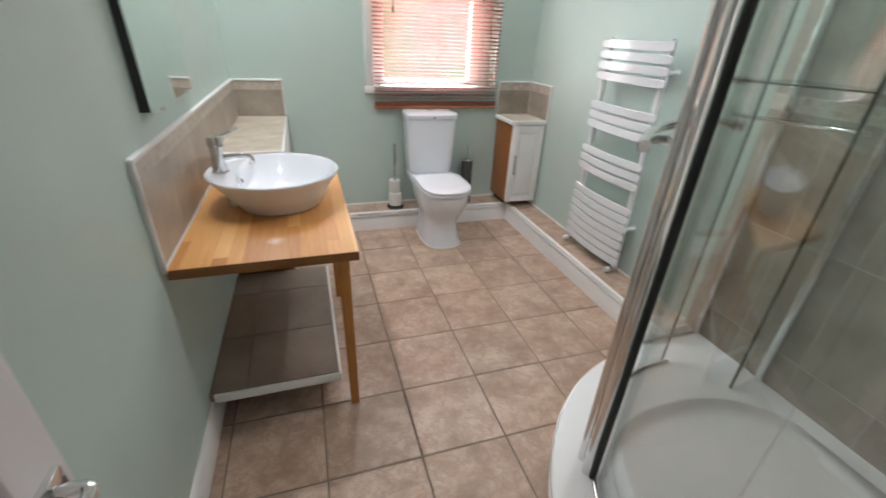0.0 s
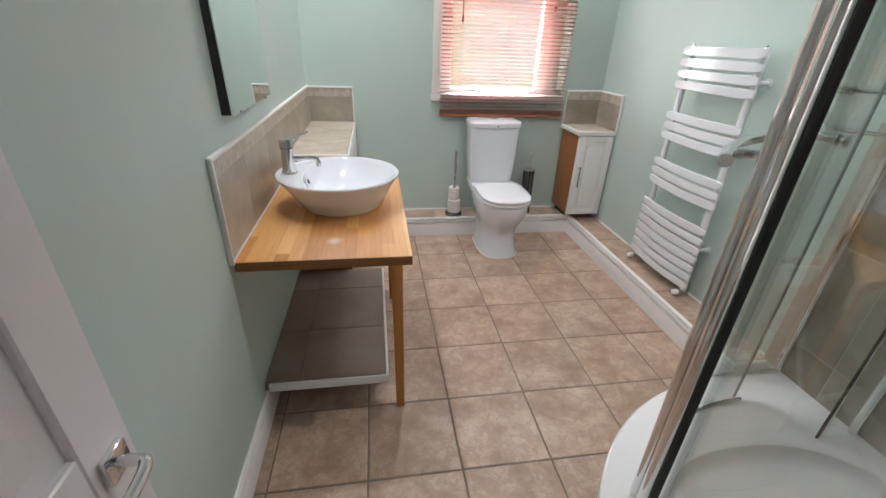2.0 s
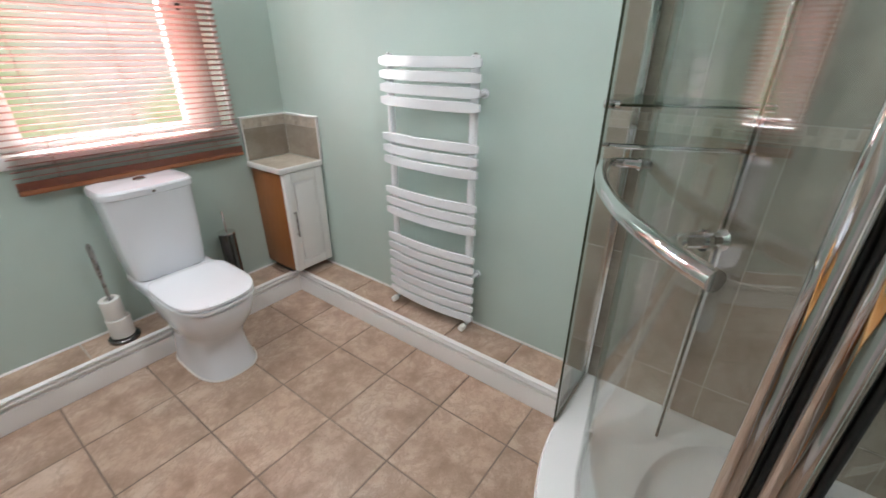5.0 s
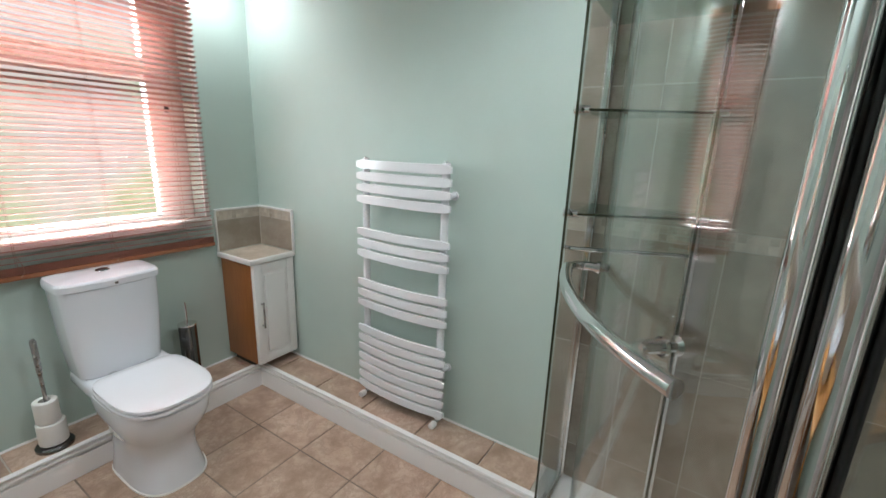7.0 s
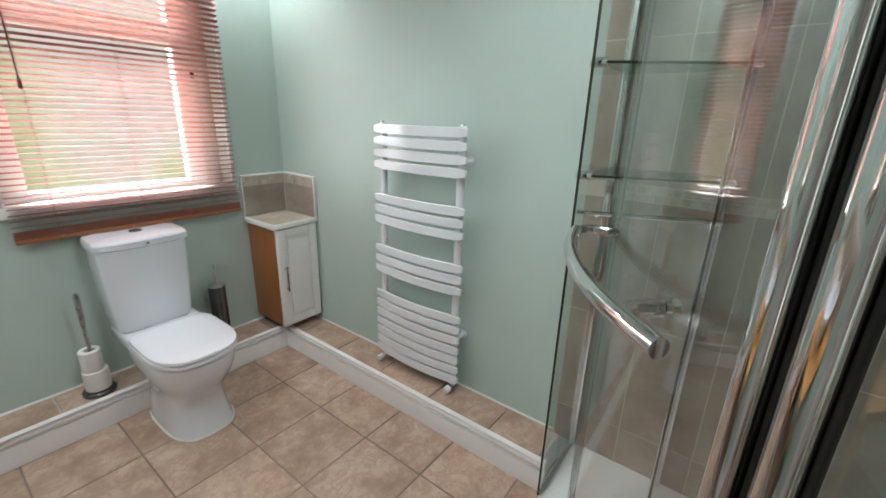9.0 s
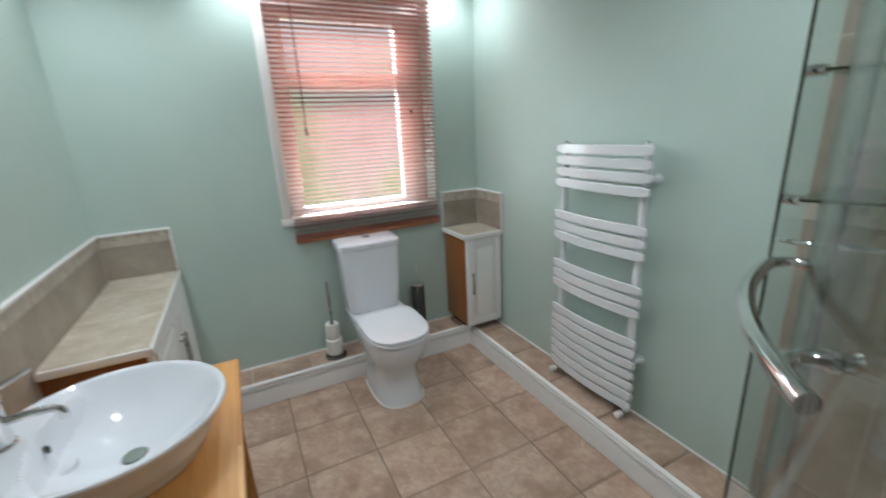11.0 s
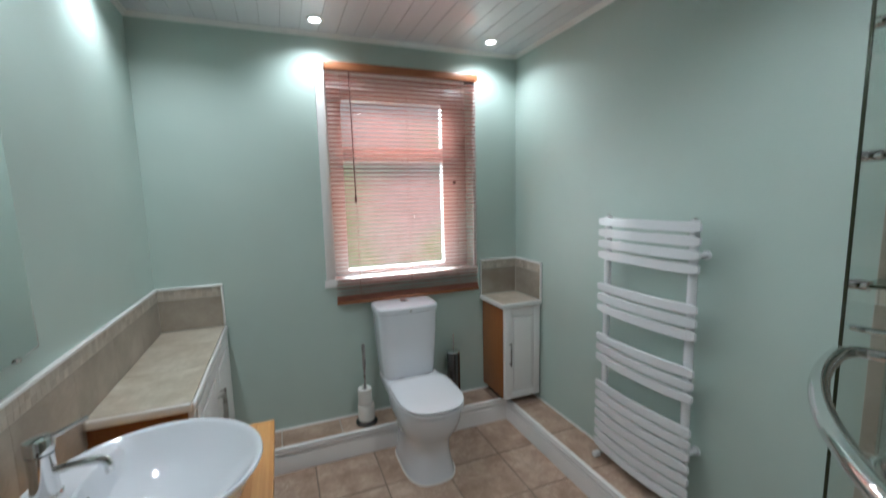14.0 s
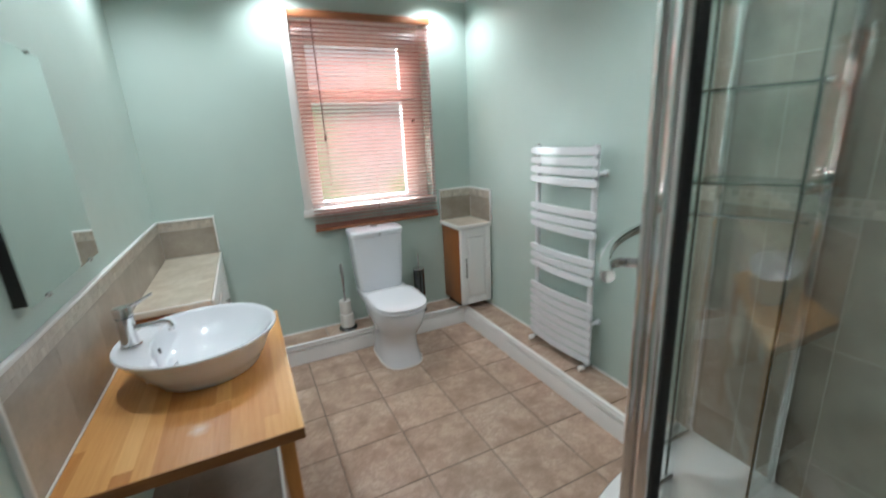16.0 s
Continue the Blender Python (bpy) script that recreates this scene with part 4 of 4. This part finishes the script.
def tray_side(inset, z):
    s = 1 - inset / 0.78
    return [Vector((min(max((hub + (p - hub) * s).x, -9), XE - 0.001) if abs(p.x - XE) > 0.01 else p.x, (hub + (p - hub) * s).y if abs(p.y - YS) > 0.01 else p.y, z)) for p in outline]


def recess(k, z):
    """The sunk standing area: a broad rounded plan in the same order of points as the outline."""
    ring = []
    for p in outline:
        a = math.atan2(p.y - hub.y, p.x - hub.x)
        c, q = math.cos(a), math.sin(a)
        reach = (abs(c / 0.475) ** 2.5 + abs(q / 0.50) ** 2.5) ** (-1 / 2.5)
        ring.append(Vector((RCX + k * reach * c, RCY + k * reach * q, z)))
    return ring


part("body", loft([tray_side(i, z) for i, z in ((0.016, 0.0), (0.016, 0.028), (0.005, 0.033), (0.005, 0.056), (0.017, 0.061), (0.017, 0.090), (0.004, 0.096), (0.0, 0.104), (0.0, 0.130), (0.008, 0.139))] + [tray_ring(i, z) for i, z in ((0.03, RIM_Z), (0.150, RIM_Z))] + [recess(k, z) for k, z in ((1.0, RIM_Z - 0.0005), (0.985, RIM_Z - 0.004), (0.955, RIM_Z - 0.030), (0.93, RIM_Z - 0.040), (0.88, RIM_Z - 0.045), (0.10, RIM_Z - 0.052))]), ACRYLIC, tray)
part("waste_cover", lathe([(0.05, RIM_Z - 0.053), (0.05, RIM_Z - 0.048), (0.042, RIM_Z - 0.044), (0.01, RIM_Z - 0.043)], 1.27, 0.36, 28), CHROME, tray)

GTOP = 2.16


def bent_glass(radius, a0, a1, z0, z1, thick=0.006, steps=24):
    inner, outer = arc(radius - thick, a0, a1, steps), arc(radius, a0, a1, steps)
    up0, up1 = Vector((0, 0, z0)), Vector((0, 0, z1))
    ring = outer + inner[::-1]
    return loft([[p + up0 for p in ring], [p + up1 for p in ring]])


shower = thing("shower_enclosure", (1.2, 0.8, RIM_Z), "curved clear glass shower enclosure with chrome frame", "shower enclosure")
PY = 1.128
part("fixed_panel", box(1.375, XE - 0.012, PY - 0.003, PY + 0.003, RIM_Z + 0.012, GTOP), GLASS, shower, "flat clear glass")
part("panel_edge", box(1.370, 1.375, PY - 0.0035, PY + 0.0035, RIM_Z + 0.006, GTOP, 0.001, 1), GLASS_EDGE, shower, "dark polished glass edge")
part("floor_channel", box(1.378, XE - 0.008, PY - 0.008, PY + 0.008, RIM_Z, RIM_Z + 0.012, 0.002, 1), SATIN, shower)
wallp = box(XE - 0.034, XE - 0.008, PY - 0.016, PY + 0.014, RIM_Z + 0.012, GTOP, 0.004)
box(XE - 0.040, XE - 0.034, PY - 0.010, PY + 0.006, RIM_Z + 0.012, GTOP, 0.002, 1, wallp)
part("wall_profile", wallp, CHROME, shower)
door_a = part("sliding_door", bent_glass(GLASS_R, 92, 143.5, RIM_Z + 0.014, GTOP), GLASS, shower, "curved clear glass")
part("door_edge", bent_glass(GLASS_R + 0.0005, 91.6, 92, RIM_Z + 0.014, GTOP, 0.007, 1), GLASS_EDGE, door_a)
part("fixed_panel", bent_glass(GLASS_R - 0.022, 150.5, 180, RIM_Z + 0.014, GTOP), GLASS, shower, "curved clear glass")
part("side_panel", box(AX - GLASS_R + 0.016, AX - GLASS_R + 0.022, YS + 0.012, AY, RIM_Z + 0.012, GTOP), GLASS, shower, "flat clear glass")
rail_low, rail_high = arc(GLASS_R - 0.012, 90, 180, 40, RIM_Z + 0.007), arc(GLASS_R - 0.012, 90, 180, 40, GTOP + 0.02)
part("floor_rail", tube(rail_low + [Vector((AX - GLASS_R + 0.012, YS + 0.01, RIM_Z + 0.007))], 0.0075, 8), SATIN, shower)
part("head_rail", tube([Vector((XE - 0.01, AY + GLASS_R - 0.012, GTOP + 0.02))] + rail_high + [Vector((AX - GLASS_R + 0.012, YS + 0.01, GTOP + 0.02))], 0.024, 12), CHROME, shower)


def post_at(angle, radius, r_along, r_out, z0=RIM_Z + 0.002, z1=GTOP):
    c, s = math.cos(radians(angle)), math.sin(radians(angle))
    out, along = Vector((c, s, 0)), Vector((-s, c, 0))
    base = Vector((AX, AY, 0)) + out * radius
    ring = []
    for k in range(24):
        a = 2 * math.pi * k / 24
        x, y = math.copysign(abs(math.cos(a)) ** 0.7, math.cos(a)), math.copysign(abs(math.sin(a)) ** 0.7, math.sin(a))
        ring.append(base + along * (r_along * x) + out * (r_out * y))
    return loft([[p + Vector((0, 0, z)) for p in ring] for z in (z0, z0 + 0.003, z1 - 0.003, z1)])


part("door_post", post_at(145.0, GLASS_R + 0.012, 0.017, 0.024), CHROME, door_a, "round chrome closing post")
part("seal", post_at(146.6, GLASS_R, 0.0045, 0.009), BLACK, shower, "black magnetic seal")
part("frame_post", post_at(148.45, GLASS_R + 0.002, 0.0205, 0.022), CHROME, shower, "rounded chrome frame post")
part("gasket", post_at(150.3, GLASS_R - 0.008, 0.0045, 0.010), BLACK, shower, "black glazing gasket")

# Curved door pull: a bar that follows the glass, on two bent arms
HZ, BAR_R = 1.175, GLASS_R + 0.079
bar = tube(arc(BAR_R, 100.2, 139.9, 26, HZ), 0.0155, 16)
pull_bar = part("door_pull", bar, CHROME, door_a, "curved chrome pull bar")
for ang, bend in ((97.2, 99.4), (132.0, 135.6)):
    def spot(radius, a):
        return Vector((AX + radius * math.cos(radians(a)), AY + radius * math.sin(radians(a)), HZ))
    arm = tube(curve_points([spot(GLASS_R - 0.002, ang), spot(GLASS_R + 0.040, ang), spot(GLASS_R + 0.066, (ang + bend) / 2 - 0.2), spot(BAR_R, bend + 1.0)]), 0.0125, 12)
    joined(arm, tube([spot(GLASS_R, ang), spot(GLASS_R + 0.008, ang)], 0.017, 16))
    joined(arm, tube([spot(GLASS_R - 0.007, ang), spot(GLASS_R - 0.018, ang), spot(GLASS_R - 0.024, ang)], [0.010, 0.010, 0.017], 16))
    part("pull_arm", arm, CHROME, pull_bar)

# Glass shelf rack between the fixed panel and a narrow fin
rack = thing("shower_shelf_rack", (1.6, 0.95, RIM_Z), "three clear glass shower shelves between glass fins", "shower shelf")
FY = 0.80
part("fin", box(1.545, XE - 0.012, FY - 0.003, FY + 0.003, RIM_Z, GTOP), GLASS, rack, "narrow glass fin")
part("fin_edge", box(1.540, 1.545, FY - 0.004, FY + 0.004, RIM_Z, GTOP, 0.001, 1), GLASS_EDGE, rack, "dark polished edge")
part("fin_trim", box(1.5455, 1.556, FY - 0.007, FY + 0.007, RIM_Z, 1.590, 0.003, 2), CHROME, rack, "slim chrome edge strip")
part("fin_profile", box(XE - 0.036, XE - 0.008, FY - 0.014, FY + 0.014, RIM_Z, GTOP, 0.004), CHROME, rack)
for z in (1.878, 1.592, 1.298):
    plan = [(1.395, PY - 0.006), (1.552, FY + 0.006), (XE - 0.04, FY + 0.006), (XE - 0.04, PY - 0.006)]
    sh = part("shelf", loft([[(x, y, z + dz) for x, y in plan] for dz in (-0.004, 0.004)]), SHELF_GLASS, rack, "clear glass shelf")
    edge = tube([(1.395, PY - 0.008, z), (1.552, FY + 0.008, z)], 0.0032, 6)
    part("shelf_edge", edge, GLASS_EDGE, sh)
    for x, y in ((1.408, PY), (1.562, FY)):
        cl = tube([(x, y + 0.018, z), (x, y + 0.015, z), (x, y - 0.026, z), (x, y - 0.029, z)], [0.010, 0.013, 0.013, 0.010], 14)
        part("clamp", cl, CHROME, sh, "chrome shelf clamp")
part("towel_bar", tube([(1.455, PY + 0.018, 1.182), (1.455, PY - 0.02, 1.182), (1.585, FY + 0.02, 1.182), (1.585, FY - 0.018, 1.182)], 0.0075, 12), CHROME, rack, "chrome bar below the shelves")

# ---- tiles of the setting ----
TILED_Y = 1.213
box_e = part("tile_bed", box(XE - 0.006, XE, YS, TILED_Y, RIM_Z - 0.01, ZC - 0.022), PALE_GROUT, wall_east)
part("tile_bed", box(AX - RIM_R, XE - 0.010, YS, YS + 0.006, RIM_Z - 0.01, ZC - 0.022), PALE_GROUT, wall_south)
shower_east = facing((XE - 0.006, 0, 0), (0, -1, 0), (0, 0, 1))
shower_south = facing((0, YS + 0.006, 0), (-1, 0, 0), (0, 0, 1))
for zs in ([RIM_Z - 0.008, 0.300, 0.748, 1.193], [1.247, 1.695, 2.143, ZC - 0.024]):
    tile_field("tile", wall_east, WALL_TILE, shower_east, lines(-TILED_Y, -(YS + 0.011), -0.96, 0.25), zs, 0.003, 0.0014, 0.0005)
    tile_field("tile", wall_south, WALL_TILE, shower_south, lines(-(XE - 0.011), -(AX - RIM_R), -1.48, 0.25), zs, 0.003, 0.0014, 0.0005)
tile_field("mosaic", wall_east, MOSAIC, shower_east, lines(-TILED_Y, -(YS + 0.011), -0.96, 0.027), [1.193, 1.220, 1.247], 0.003, 0.0014, 0.0005)
tile_field("mosaic", wall_south, MOSAIC, shower_south, lines(-(XE - 0.011), -(AX - RIM_R), -1.48, 0.027), [1.193, 1.220, 1.247], 0.003, 0.0014, 0.0005)
tile_field("tile", ledge, FLOOR_TILE, Matrix.Translation((0, 0, LEDGE - 0.010)), lines(XW + 0.002, XE - 0.002, 0.43, 0.34), [LY + 0.013, YN - 0.002], 0.006, 0.010, 0.002)
tile_field("tile", ledge, FLOOR_TILE, Matrix.Translation((0, 0, LEDGE - 0.010)), [LX + 0.013, XE - 0.002], lines(1.2, LY + 0.012, 1.78, 0.34), 0.006, 0.010, 0.002)
tile_field("tile", floor, FLOOR_TILE, Matrix.Translation((0, 0, -0.0055)), lines(XW, LX + 0.01, 0.6, 0.34), lines(YS - 0.25, LY + 0.01, 1.608, 0.336), 0.007, 0.005, 0.0018, 0.0003)
